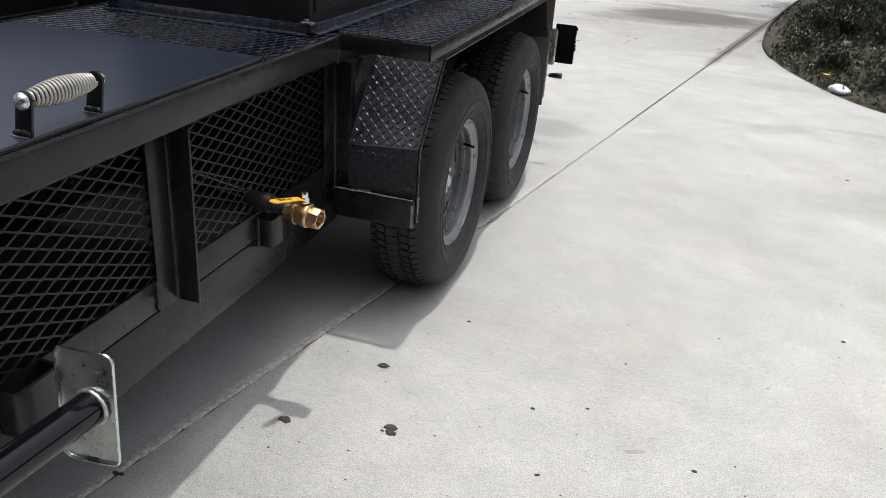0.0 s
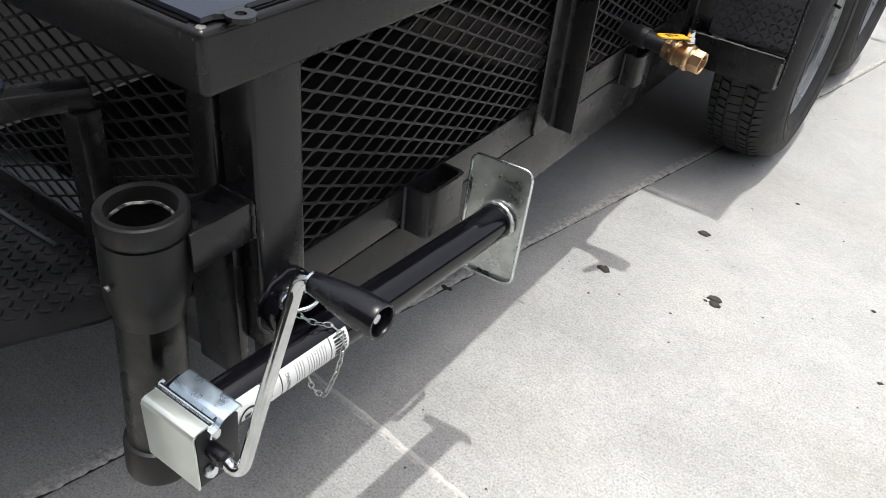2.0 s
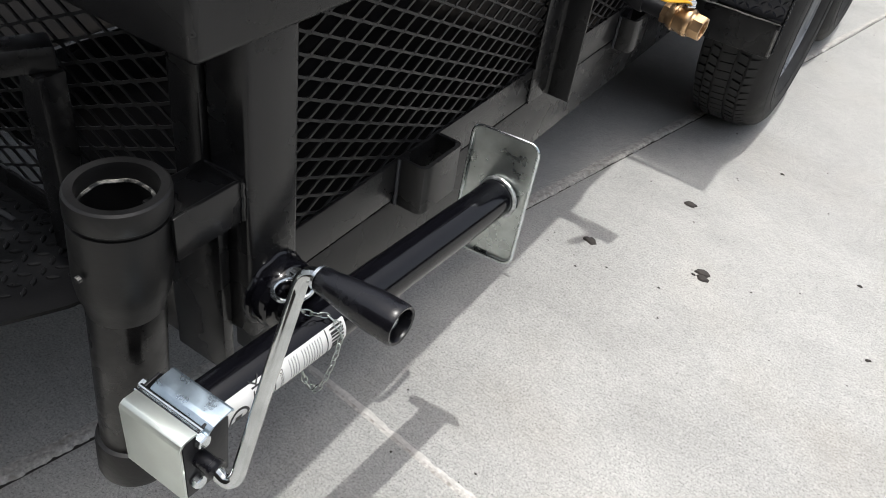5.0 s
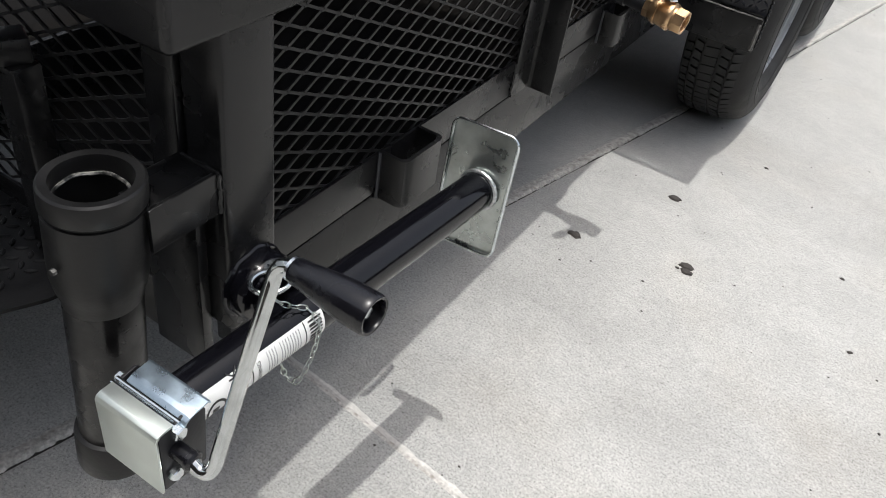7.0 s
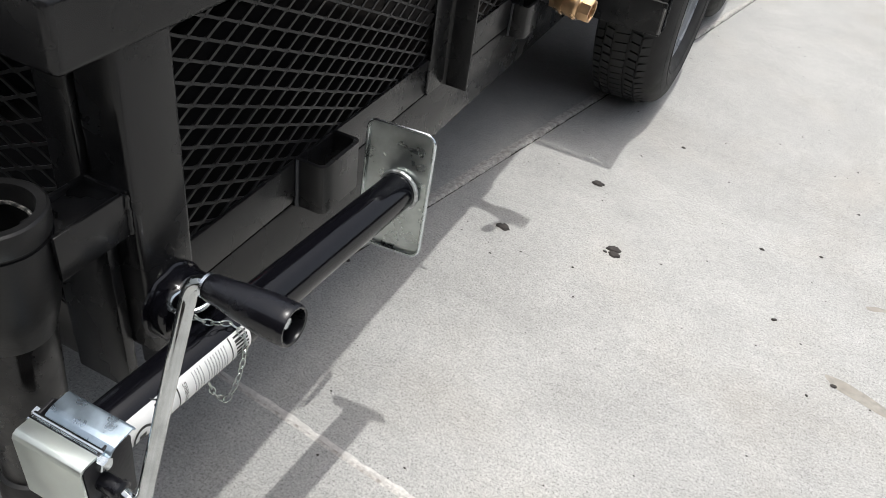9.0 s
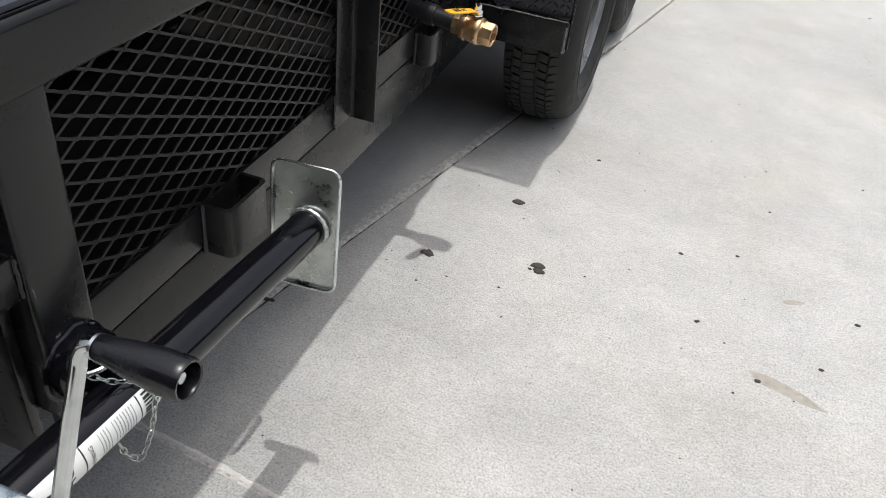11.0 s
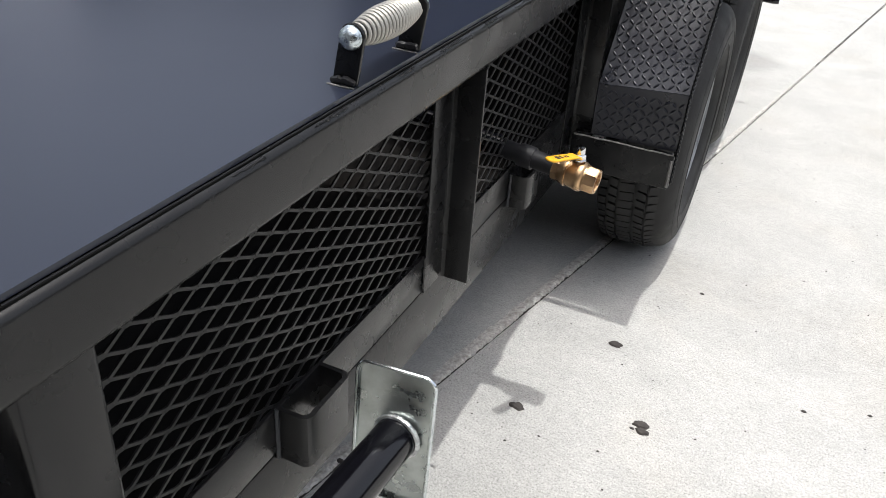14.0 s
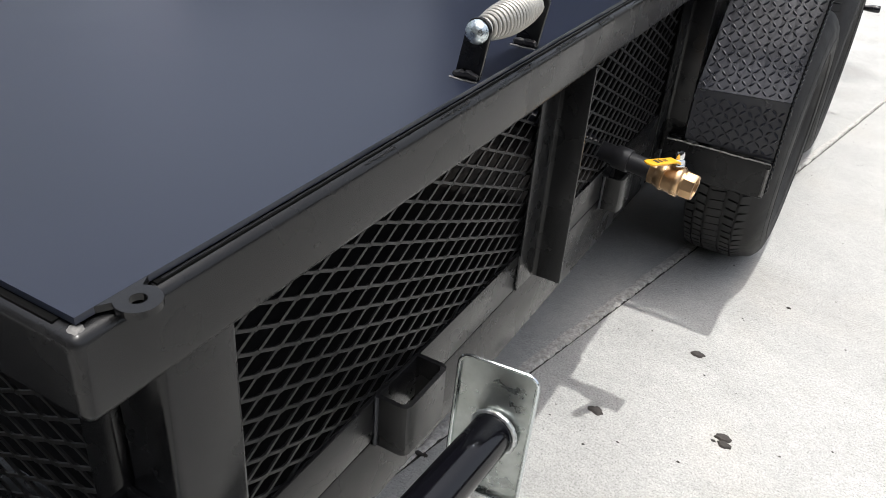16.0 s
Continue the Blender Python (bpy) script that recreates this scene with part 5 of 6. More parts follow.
V0, V1 = Vector((-0.262, -0.806, 0.5385)), Vector((-0.078, -0.8195, 0.5235))
vw = (V1 - V0).normalized()
vm = axes(V1, (0, 0, 1), vw)
part("nipple", Shape().lathe([(0.0172, -0.190), (0.0172, -0.075), (0.0002, -0.075)], vm, 28), SMOKER, valve, "black steel pipe nipple")
part("coupling", Shape().lathe([(0.0002, -0.152), (0.0205, -0.152), (0.0212, -0.149), (0.0212, -0.126), (0.0205, -0.123), (0.0002, -0.123)], vm, 28), SMOKER, valve)
body = Shape()
body.lathe([(0.0002, -0.082), (0.0215, -0.082), (0.0225, -0.080), (0.0225, -0.070)], vm, 8)
body.lathe([(0.0205, -0.072), (0.0230, -0.069), (0.0248, -0.062), (0.0250, -0.0585), (0.0266, -0.058), (0.0266, -0.0545), (0.0250, -0.054), (0.0250, -0.0375), (0.0268, -0.037), (0.0272, -0.0335), (0.0272, -0.0285), (0.0262, -0.026), (0.0235, -0.024), (0.0235, -0.020)], vm, 36)
part("valve_body", body, BRASS, valve, "forged brass body")
nutb = Shape()
nutb.lathe([(0.0215, -0.022), (0.0238, -0.020), (0.0238, -0.003), (0.0225, 0.0), (0.0185, 0.0), (0.0175, -0.003), (0.0172, -0.030), (0.0002, -0.030)], vm, 8)
part("hex_end", nutb, BRASS, valve, "hexagonal threaded brass end")
thread = Shape()
tp = []
for k in range(120):
    a = 2 * math.pi * k / 15
    tp.append(vm @ Vector((0.0175 * math.cos(a), 0.0175 * math.sin(a), -0.002 - 0.0022 * k / 15)))
thread.rod(tp, 0.0009, 5)
part("thread", thread, BRASS, valve)
raised = Shape()
for k in range(3):
    a = radians(-62 + 24 * k)
    for j in range(3):
        c = vm @ Vector((0.0252 * math.cos(a), 0.0252 * math.sin(a), -0.051 + 0.0052 * j))
        raised.bar(c - vw * 0.0019, c + vw * 0.0019, 0.0045, 0.0012, c - (vm @ Vector((0, 0, -0.05))))
part("cast_mark", raised, BRASS, valve)
stem_at = Vector((-0.116, -0.8175, 0.553))
part("stem", Shape().lathe([(0.008, -0.018), (0.008, -0.002), (0.006, 0.0), (0.006, 0.010), (0.0002, 0.010)], Matrix.Translation(stem_at), 16), BRASS, valve)
sn = Shape()
hex_bolt(sn, stem_at + Vector((0, 0, 0.004)), (0, 0, 1), 0.0105, 0.011, 0.0120)
sn.lathe([(0.0075, 0.014), (0.0078, 0.024), (0.0062, 0.0285), (0.0002, 0.0290)], Matrix.Translation(stem_at), 12)
part("stem_nut", sn, CHROME, valve, "shiny stem nut")
lv = Shape()
L0, L1 = stem_at + Vector((-0.004, -0.013, 0.0135)), Vector((-0.150, -0.906, 0.5665))
ld = (L1 - L0)
lm = axes(L0, ld, (0.1, 0.15, 1))
ll = ld.length
outl = [(0.0, -0.0095), (0.008, -0.010), (0.020, -0.0095), (0.035, -0.0105), (ll - 0.012, -0.011)] + [(ll - 0.010 + 0.010 * math.cos(a), 0.011 * math.sin(a)) for a in [radians(-60 + 20 * k) for k in range(7)]] + [(ll - 0.012, 0.011), (0.035, 0.0105), (0.020, 0.0095), (0.008, 0.010), (0.0, 0.0095)]
lv.prism(outl, 0.0, 0.0035, lm, 0.0012)
lv.bar(stem_at + Vector((0.001, 0.004, 0.0025)), L0 + Vector((-0.0005, -0.001, 0.0012)), 0.017, 0.003, (0.1, 0.15, 1), 0.0008)
lever = part("lever", lv, YELLOW, valve, "yellow vinyl-coated lever")
lk = Shape()
for k, (u0, u1, w0, w1) in enumerate(((0.042, 0.048, -0.006, 0.005), (0.051, 0.060, -0.006, 0.006), (0.026, 0.030, -0.004, 0.004), (0.032, 0.036, -0.004, 0.004))):
    lk.prism([(u0, w0), (u1, w0 + 0.001), (u1 - 0.001, w1), (u0, w1 - 0.001)], 0.0036, 0.0040, lm)
part("lever_print", lk, INK, lever)
part("tank_pipe", Shape().rod([(-0.262, -0.806, 0.5385), (-0.50, -0.79, 0.56)], 0.022, 16), TUBE, valve)

# ---- smoker cabinet on the deck ----
smoker = thing("smoker_cabinet", (-0.5, 0.3, 0.855), "matt black steel smoker cabinet bolted to the deck", "smoker")
SX0, SX1, SY0, SY1 = -0.768, -0.237, -0.552, 1.17
base = Shape()
base.box(SX0 - 0.022, SX1 + 0.022, SY0 - 0.024, SY0 + 0.004, 0.853, 0.8575, 0.0015)
base.box(SX1 - 0.004, SX1 + 0.022, SY0 - 0.024, SY1 + 0.02, 0.853, 0.8575, 0.0015)
base.box(SX0 - 0.02, SX1 + 0.004, SY0 - 0.006, SY0 - 0.002, 0.8575, 0.878, 0.001)
base.box(SX1 + 0.001, SX1 + 0.005, SY0 - 0.006, SY1 + 0.01, 0.8575, 0.878, 0.001)
part("base_frame", base, DECKMESH, smoker, "black angle-iron base frame")
part("body", Shape().box(SX0, SX1, SY0, SY1, 0.870, 1.62, 0.006), SMOKER, smoker, "matt black steel body")
for x, y in ((SX1 - 0.002, SY0 - 0.005), (SX0, SY0 - 0.01), (SX1 + 0.006, SY1 - 0.04)):
    ft = Shape().box(x - 0.018, x + 0.014, y - 0.01, y + 0.012, 0.878, 0.8835, 0.0015)
    hex_bolt(ft, (x - 0.004, y, 0.8835), (0, 0, 1), 0.006, 0.006)
    part("hold_down", ft, WORN, smoker, "small worn hold-down lug")
bb = Shape()
hex_bolt(bb, (-0.318, SY0 - 0.001, 0.978), (0, -1, 0), 0.008, 0.010, 0.010)
part("stud", bb, SMOKER, smoker)
bb = Shape()
hex_bolt(bb, (-0.318, SY0 - 0.001, 1.115), (0, -1, 0), 0.008, 0.010, 0.010)
part("stud", bb, SMOKER, smoker)
part("front_door", Shape().box(SX1, SX1 + 0.006, SY0 + 0.02, -0.035, 0.90, 1.55, 0.002), SMOKER, smoker, "flat black end door")
part("hinge", Shape().rod([(SX1 + 0.011, SY0 + 0.005, 0.972), (SX1 + 0.011, SY0 + 0.06, 0.970)], 0.0055, 10).rod([(SX1 + 0.008, SY0 + 0.03, 0.9705), (SX1 + 0.008, SY0 + 0.085, 0.966)], 0.004, 8), WORN, smoker, "small welded barrel hinge with chipped paint")
part("weld_bead", Shape().rod([(SX1 + 0.0075, SY0 + 0.075 + 0.40 * k / 24, 0.923 - 0.008 * k / 24 + random.uniform(-0.0012, 0.0012)) for k in range(25)], 0.0014, 6), SCRATCH, smoker, "bare metal scratch along the door foot")
part("main_door", Shape().box(SX1, SX1 + 0.012, -0.012, SY1 - 0.03, 0.905, 1.55, 0.003), SMOKER, smoker, "flat black cooking chamber door")
part("door_step", Shape().box(SX1 + 0.012, SX1 + 0.016, 0.01, SY1 - 0.06, 0.97, 1.5, 0.002), SMOKER, smoker)
part("weld_bead", Shape().rod([(SX1 + 0.0135, 0.03 + 0.46 * k / 24, 0.9655 + random.uniform(-0.001, 0.001)) for k in range(25)], 0.0014, 6), SCRATCH, smoker)
part("latch", Shape().lathe([(0.0002, 0), (0.010, 0.0), (0.012, 0.006), (0.012, 0.03), (0.009, 0.034), (0.0002, 0.034)], axes((SX1 + 0.012, 0.0, 1.035), (0, 0, 1), (0.6, 0.8, 0)), 18), BLACK, smoker)
part("knob_post", Shape().box(SX1 + 0.014, SX1 + 0.045, 0.66, 0.70, 0.962, 0.984, 0.003), BLACK, smoker)
kp = []
for k in range(160):
    t = k / 159
    r = 0.006 + 0.008 * math.sin(math.pi * t) ** 0.7
    a = 2 * math.pi * 10 * t
    kp.append((SX1 + 0.048 + r * math.cos(a), 0.68 + 0.11 * t, 0.970 + r * math.sin(a)))
part("coil_grip", Shape().rod(kp, 0.0036, 6), COIL, smoker, "nickel coil door grip")
hb = Shape()
hex_bolt(hb, (SX1 + 0.012, 0.60, 0.935), (1, 0, 0), 0.008, 0.01)
part("stud", hb, ZINC, smoker)
for y in (0.24, 0.83):
    part("gauge", Shape().lathe([(0.0002, 0), (0.03, 0), (0.032, 0.004), (0.032, 0.012), (0.028, 0.015), (0.0002, 0.015)], axes((SX1 + 0.016, y, 1.118), (0, 0, 1), (1, 0, 0)), 28), CHROME, smoker, "round chrome thermometer bezel")

fire = thing("firebox", (-0.5, 1.6, 0.785), "brown-grey steel firebox behind the smoker", "firebox")
part("body", Shape().box(-0.76, -0.215, 1.215, 1.80, 0.787, 1.6, 0.006), BROWNSTEEL, fire, "brown-grey steel box")
part("door_frame", Shape().box(-0.215, -0.209, 1.25, 1.77, 0.83, 1.3, 0.002), BROWNSTEEL, fire)
cg = []
for k in range(120):
    t = k / 119
    a = 2 * math.pi * 9 * t
    r = 0.012 + 0.01 * math.sin(math.pi * t)
    cg.append((-0.16 + r * math.cos(a), 1.83 + r * math.sin(a), 0.99 + 0.14 * t))
part("coil_grip", Shape().rod(cg, 0.004, 6), COIL, fire, "nickel coil door grip")
part("grip_arm", Shape().box(-0.212, -0.15, 1.795, 1.84, 1.125, 1.14, 0.002), BLACK, fire)

# ---- louvred cabinet beyond the trailer ----
lou = thing("louvred_cabinet", (-1.1, -0.67, 0.44), "black cabinet with louvred vents and a rounded rim", "cabinet")
LX, LYA, LYB = -1.0, -0.92, -0.385
LD = 0.21


def ring_round(grow, r):
    """The cabinet's rounded outline, grown outwards."""
    w, h = LD / 2 + grow, (LYB - LYA) / 2 + grow
    return [(LX - LD / 2 + x, (LYA + LYB) / 2 + y) for x, y in rounded(w, h, r + grow)]


part("body", Shape().prism(ring_round(0, 0.065), 0.50, 0.90), SMOKER, lou, "ribbed black lower body")
for x in (LX - LD + 0.05, LX - 0.05):
    for y in (LYA + 0.06, LYB - 0.06):
        part("foot", Shape().lathe([(0.02, 0.4405), (0.024, 0.445), (0.022, 0.505)], Matrix.Translation((x, y, 0)), 16), PLASTIC, lou)
for z in (0.820, 0.870):
    part("rib", Shape().rod([(x, y, z) for x, y in ring_round(0.0005, 0.065)], 0.0036, 6, closed=True), GREY, lou)
part("rim", Shape().rod([(x, y, 0.914) for x, y in ring_round(0.020, 0.065)], 0.0095, 12, closed=True), TREAD, lou, "rounded black rim")
part("rim_top", Shape().prism(ring_round(0.012, 0.065), 0.898, 0.916), BLACK, lou)
hood = Shape()
p = [(LX - 0.005, 0.921), (LX - 0.045, 1.012), (LX - 0.045, 1.018), (LX - 0.022, 1.020), (LX - 0.026, 1.032), (LX - 0.075, 1.075), (LX - LD + 0.02, 1.075), (LX - LD + 0.02, 0.921)]
hood.prism(p, LYA + 0.03, LYB - 0.035, Matrix(((1, 0, 0, 0), (0, 0, 1, 0), (0, 1, 0, 0), (0, 0, 0, 1))), 0.003)
part("hood", hood, GREY, lou, "sloped grey-black hood")
slope = Vector((-0.040, 0, 0.091)).normalized()
outw = Vector((0.091, 0, 0.040)).normalized()
for ya, yb in ((-0.607, -0.442), (-0.775, -0.628)):
    pan = Shape()
    c = Vector((LX - 0.0235, (ya + yb) / 2, 0.955))
    pan.bar(Vector((LX - 0.0235, ya, 0.955)) + outw * 0.002, Vector((LX - 0.0235, yb, 0.955)) + outw * 0.002, 0.066, 0.003, outw)
    vent = part("vent", pan, MATTBLACK, lou, "dark louvred vent")
    for k in range(7):
        q = Vector((LX - 0.0235, 0, 0.955)) + slope * (-0.028 + 0.0092 * k) + outw * 0.005
        part("slat", Shape().bar(q + Vector((0, ya + 0.004, 0)), q + Vector((0, yb - 0.004, 0)), 0.005, 0.0010, outw + slope * 0.9), MATTBLACK, vent)
    part("vent_frame", Shape().bar(Vector((LX - 0.0235, ya - 0.006, 0.955)) + outw * 0.005 - slope * 0.034, Vector((LX - 0.0235, ya - 0.006, 0.955)) + outw * 0.005 + slope * 0.034, 0.006, 0.006, outw).bar(Vector((LX - 0.0235, ya, 0.955)) + outw * 0.005 - slope * 0.034, Vector((LX - 0.0235, yb, 0.955)) + outw * 0.005 - slope * 0.034, 0.004, 0.004, outw), GREY, vent)


dark = thing("black_cabinet", (-1.3, 0.1, 0.44), "plain black cabinet behind the smoker", "cabinet")
part("body", Shape().box(-1.55, -1.1, -0.34, 0.55, 0.5, 1.22, 0.02), SMOKER, dark)
for x in (-1.5, -1.14):
    for y in (-0.3, 0.5):
        part("leg", Shape().box(x - 0.025, x + 0.025, y - 0.025, y + 0.025, 0.4405, 0.51, 0.003), BLACK, dark)
part("door", Shape().box(-1.1, -1.09, -0.30, 0.09, 0.55, 1.15, 0.004), SMOKER, dark)
part("door", Shape().box(-1.1, -1.09, 0.12, 0.52, 0.55, 1.15, 0.004), SMOKER, dark)

# ---- vehicles and carts beyond ----
def lathe_wheel(parent, c, r, w, rim_mat=SILVER, spokes=0):
    m = Matrix.Translation(c) @ ALONG_X
    t = part("wheel", Shape().lathe([(r * 0.62, -w / 2), (r * 0.9, -w / 2), (r, -w * 0.38), (r, w * 0.38), (r * 0.9, w / 2), (r * 0.62, w / 2)], m, 32, closed=True), RUBBER, parent)
    part("rim", Shape().lathe([(0.001, w * 0.3), (r * 0.2, w * 0.32), (r * 0.45, w * 0.2), (r * 0.55, w * 0.45), (r * 0.63, w * 0.47), (r * 0.63, -w * 0.4), (0.001, -w * 0.3)], m, 24), rim_mat, t)


RX = -2.62
red = thing("red_pickup", (RX - 0.9, 2.6, 0.0), "red pickup truck parked beyond the trailer", "pickup")
ps = Shape()
side = [(-2.62, 0.32), (2.4, 0.32), (2.5, 0.75), (2.3, 0.98), (0.9, 1.05), (0.45, 1.6), (-0.9, 1.62), (-1.1, 1.08), (-2.62, 1.06)]
ps.prism([(y + 2.5, z) for y, z in side], RX - 1.7, RX, ALONG_X, 0.03)
part("body", ps, RED, red, "glossy red bodywork")
for z in (0.49, 0.575, 0.72):
    part("crease", Shape().rod([(RX + 0.001, -0.06, z), (RX + 0.001, 4.6, z)], 0.006, 6), RED, red)
part("window", Shape().box(RX - 0.015, RX + 0.01, 1.7, 2.8, 1.12, 1.5, 0.01), GLASS, red)
for y in (1.2, 4.1):
    lathe_wheel(red, (RX - 0.1, y, 0.36), 0.36, 0.24)
wh = thing("white_cargo_box", (-3.2, -1.9, 0.0), "white enclosed cargo trailer with panelled sides", "cargo trailer")
part("body", Shape().box(-4.6, -2.4, -4.2, -0.24, 0.30, 2.2, 0.03), WHITE, wh)
for y in (-0.6, -1.35, -2.1, -2.85, -3.6):
    part("panel_joint", Shape().box(-2.402, -2.396, y - 0.005, y + 0.005, 0.35, 2.1), WHITE, wh)
for y in (-2.9, -2.1):
    lathe_wheel(wh, (-2.48, y, 0.33), 0.33, 0.2)

truck = thing("dark_offroad_vehicle", (-2.5, 18.6, 0.0), "black parked off-road vehicle with silver wheels", "vehicle")
tb = Shape()
tb.prism([(16.4, 0.42), (17.0, 0.5), (20.6, 0.45), (20.7, 1.0), (19.9, 1.15), (19.3, 1.75), (17.3, 1.8), (16.6, 1.15), (16.35, 1.05)], -3.3, -1.72, ALONG_X, 0.04)
part("body", tb, BLACK, truck, "black bodywork")
part("bumper", Shape().box(-3.3, -1.7, 16.2, 16.42, 0.48, 0.68, 0.03), BLACK, truck)
part("coil_spring", Shape().rod([(-2.05 + 0.04 * math.cos(a), 16.25 + 0.04 * math.sin(a), 0.66 + 0.01 * a) for a in [k * 0.5 for k in range(60)]], 0.009, 6), BLACK, truck)
for y in (17.1, 19.9):
    lathe_wheel(truck, (-1.80, y, 0.38), 0.38, 0.26)
lathe_wheel(truck, (-3.25, 17.1, 0.38), 0.38, 0.26)


def cart(x, y):
    """A barrel cooker on a four-wheeled stand."""
    c = thing("cooker_cart", (x, y, 0), "black barrel cooker on an iron-wheeled cart", "cooker", "row of cookers")
    b = Shape()
    b.box(x - 0.75, x + 0.75, y - 0.35, y + 0.35, 0.30, 0.95, 0.04)
    part("cooker_body", b, SMOKER, c)
    part("hood", Shape().lathe([(0.0002, -0.72), (0.34, -0.72), (0.36, -0.70), (0.36, 0.70), (0.34, 0.72), (0.0002, 0.72)], Matrix.Translation((x, y, 1.0)) @ ALONG_X, 24), SMOKER, c)
    part("rack", Shape().box(x - 0.7, x + 0.7, y - 0.38, y - 0.34, 0.30, 0.34, 0.005).box(x - 0.7, x + 0.7, y + 0.34, y + 0.38, 0.30, 0.34, 0.005), BLACK, c)
    for sx in (-0.62, 0.62):
        for sy in (-0.36, 0.36):
            m = Matrix.Translation((x + sx, y + sy, 0.2)) @ Matrix(((1, 0, 0, 0), (0, 0, 1, 0), (0, 1, 0, 0), (0, 0, 0, 1)))
            w = part("cart_wheel", Shape().lathe([(0.140, -0.04), (0.19, -0.045), (0.2, -0.03), (0.2, 0.03), (0.19, 0.045), (0.140, 0.04)], m, 28, closed=True), RUBBER, c)
            for k in range(6):
                a = math.pi * k / 3
                part("spoke", Shape().bar((x + sx, y + sy, 0.2), (x + sx + 0.16 * math.cos(a), y + sy, 0.2 + 0.16 * math.sin(a)), 0.02, 0.02, (0, 1, 0)), BLACK, w)
            part("leg", Shape().box(x + sx - 0.02, x + sx + 0.02, y + sy * 0.9 - 0.02, y + sy * 0.9 + 0.02, 0.2, 0.45, 0.003), BLACK, c)
    return c


first_cart = cart(0.1, 26.8)
for x, y in ((-1.7, 29.3), (1.3, 29.6), (2.2, 33.2), (3.4, 36.5), (3.9, 41.0), (4.3, 47.0), (5.4, 54.0)):
    copy_thing(first_cart, Matrix.Translation((x, y, 0)))
stand = thing("white_chest", (6.6, 46.0, 0.0), "white chest on dark wheels", "chest")
part("chest", Shape().box(6.2, 7.6, 45.5, 46.5, 0.7, 1.9, 0.03), WHITE, stand)
for x in (6.5, 7.3):
    lathe_wheel(stand, (x, 45.7, 0.4), 0.4, 0.15, BLACK)
part("leg", Shape().box(6.0, 6.06, 45.6, 45.66, 0, 1.9, 0.005), BLACK, stand)

# distant sheds close the far end of the yard
shed = thing("shed", (0, 66, 0), "long dark open-fronted shed across the far yard", "shed", kind="structure")
part("wall", Shape().box(-40, 45, 66, 66.4, 0, 5.0, 0.05), SMOKER, shed)
part("roof", Shape().box(-41, 46, 63.5, 67, 5.0, 5.3, 0.05), DULLZINC, shed)
for k in range(9):
    part("post", Shape().box(-38 + 9.5 * k, -37.75 + 9.5 * k, 63.8, 64.05, 0, 5.0, 0.02), WHITE, shed)

# ---- garden bed ----
br = random.Random(21)


def inside(x, y):
    return 2.62 < y < 15.8 and bed_x(y) + 0.01 < x < 9.0


def soil_z(x, y):
    e = min(1.0, max(0.0, x - bed_x(y)) / 0.7, max(0.0, y - 2.6) / 0.7)
    return -0.006 + 0.012 * e + 0.16 * e * e + 0.03 * e * noise.noise(Vector((x * 2.5, y * 2.5, 0)))


soil = Shape()
sy = [2.62 + 13.2 * k / 110 for k in range(111)]
cols = [0.0, 0.03, 0.07, 0.13, 0.2, 0.3, 0.42, 0.56, 0.72, 0.9, 1.1, 1.3, 1.6, 1.9, 2.3, 2.8, 3.4, 4.2, 5.2, 6.5, 8.0]
pts = []
for y in sy:
    x0 = min(bed_x(y), 8.9)
    for c in cols:
        x = min(9.0 + 0.02 * c, x0 + c)
        pts.append((x, y, soil_z(x, y)))
w = len(cols)
soil.add(pts, [(j * w + i, j * w + i + 1, (j + 1) * w + i + 1, (j + 1) * w + i) for j in range(len(sy) - 1) for i in range(w - 1)])
solid("garden_bed", soil, SOIL, "mulched garden bed with dry leaf litter beside the driveway", "garden bed", "structure")

edge_s = Shape()
pts = [p for p in bed_line if 4.9 < p.y < 9.6 and p.x < 3]
for a, b in zip(pts, pts[1:]):
    edge_s.box(-0.5, 0.5, -0.010, 0.010, -0.01, 0.022, 0.0, Matrix.Translation(((a + b) / 2).to_tuple()) @ Matrix.Rotation(math.atan2((b - a).y, (b - a).x), 4, "Z") @ Matrix.Diagonal(((b - a).length * 1.02, 1, 1, 1)))
solid("bed_edging", edge_s, EDGING, "low brown edging round the garden bed", "edging", "structure")


def leaf_quad(shape, c, d, up, l, w):
    """One folded leaf: six corners."""
    d = d.normalized()
    sd = d.cross(up).normalized()
    nn = sd.cross(d)
    p = [c, c + d * l * 0.4 + sd * w + nn * w * 0.3, c + d * l * 0.75 + sd * w * 0.7 + nn * w * 0.2, c + d * l, c + d * l * 0.75 - sd * w * 0.7 + nn * w * 0.2, c + d * l * 0.4 - sd * w + nn * w * 0.3]
    shape.add(p, [(0, 1, 2, 3), (0, 3, 4, 5)])


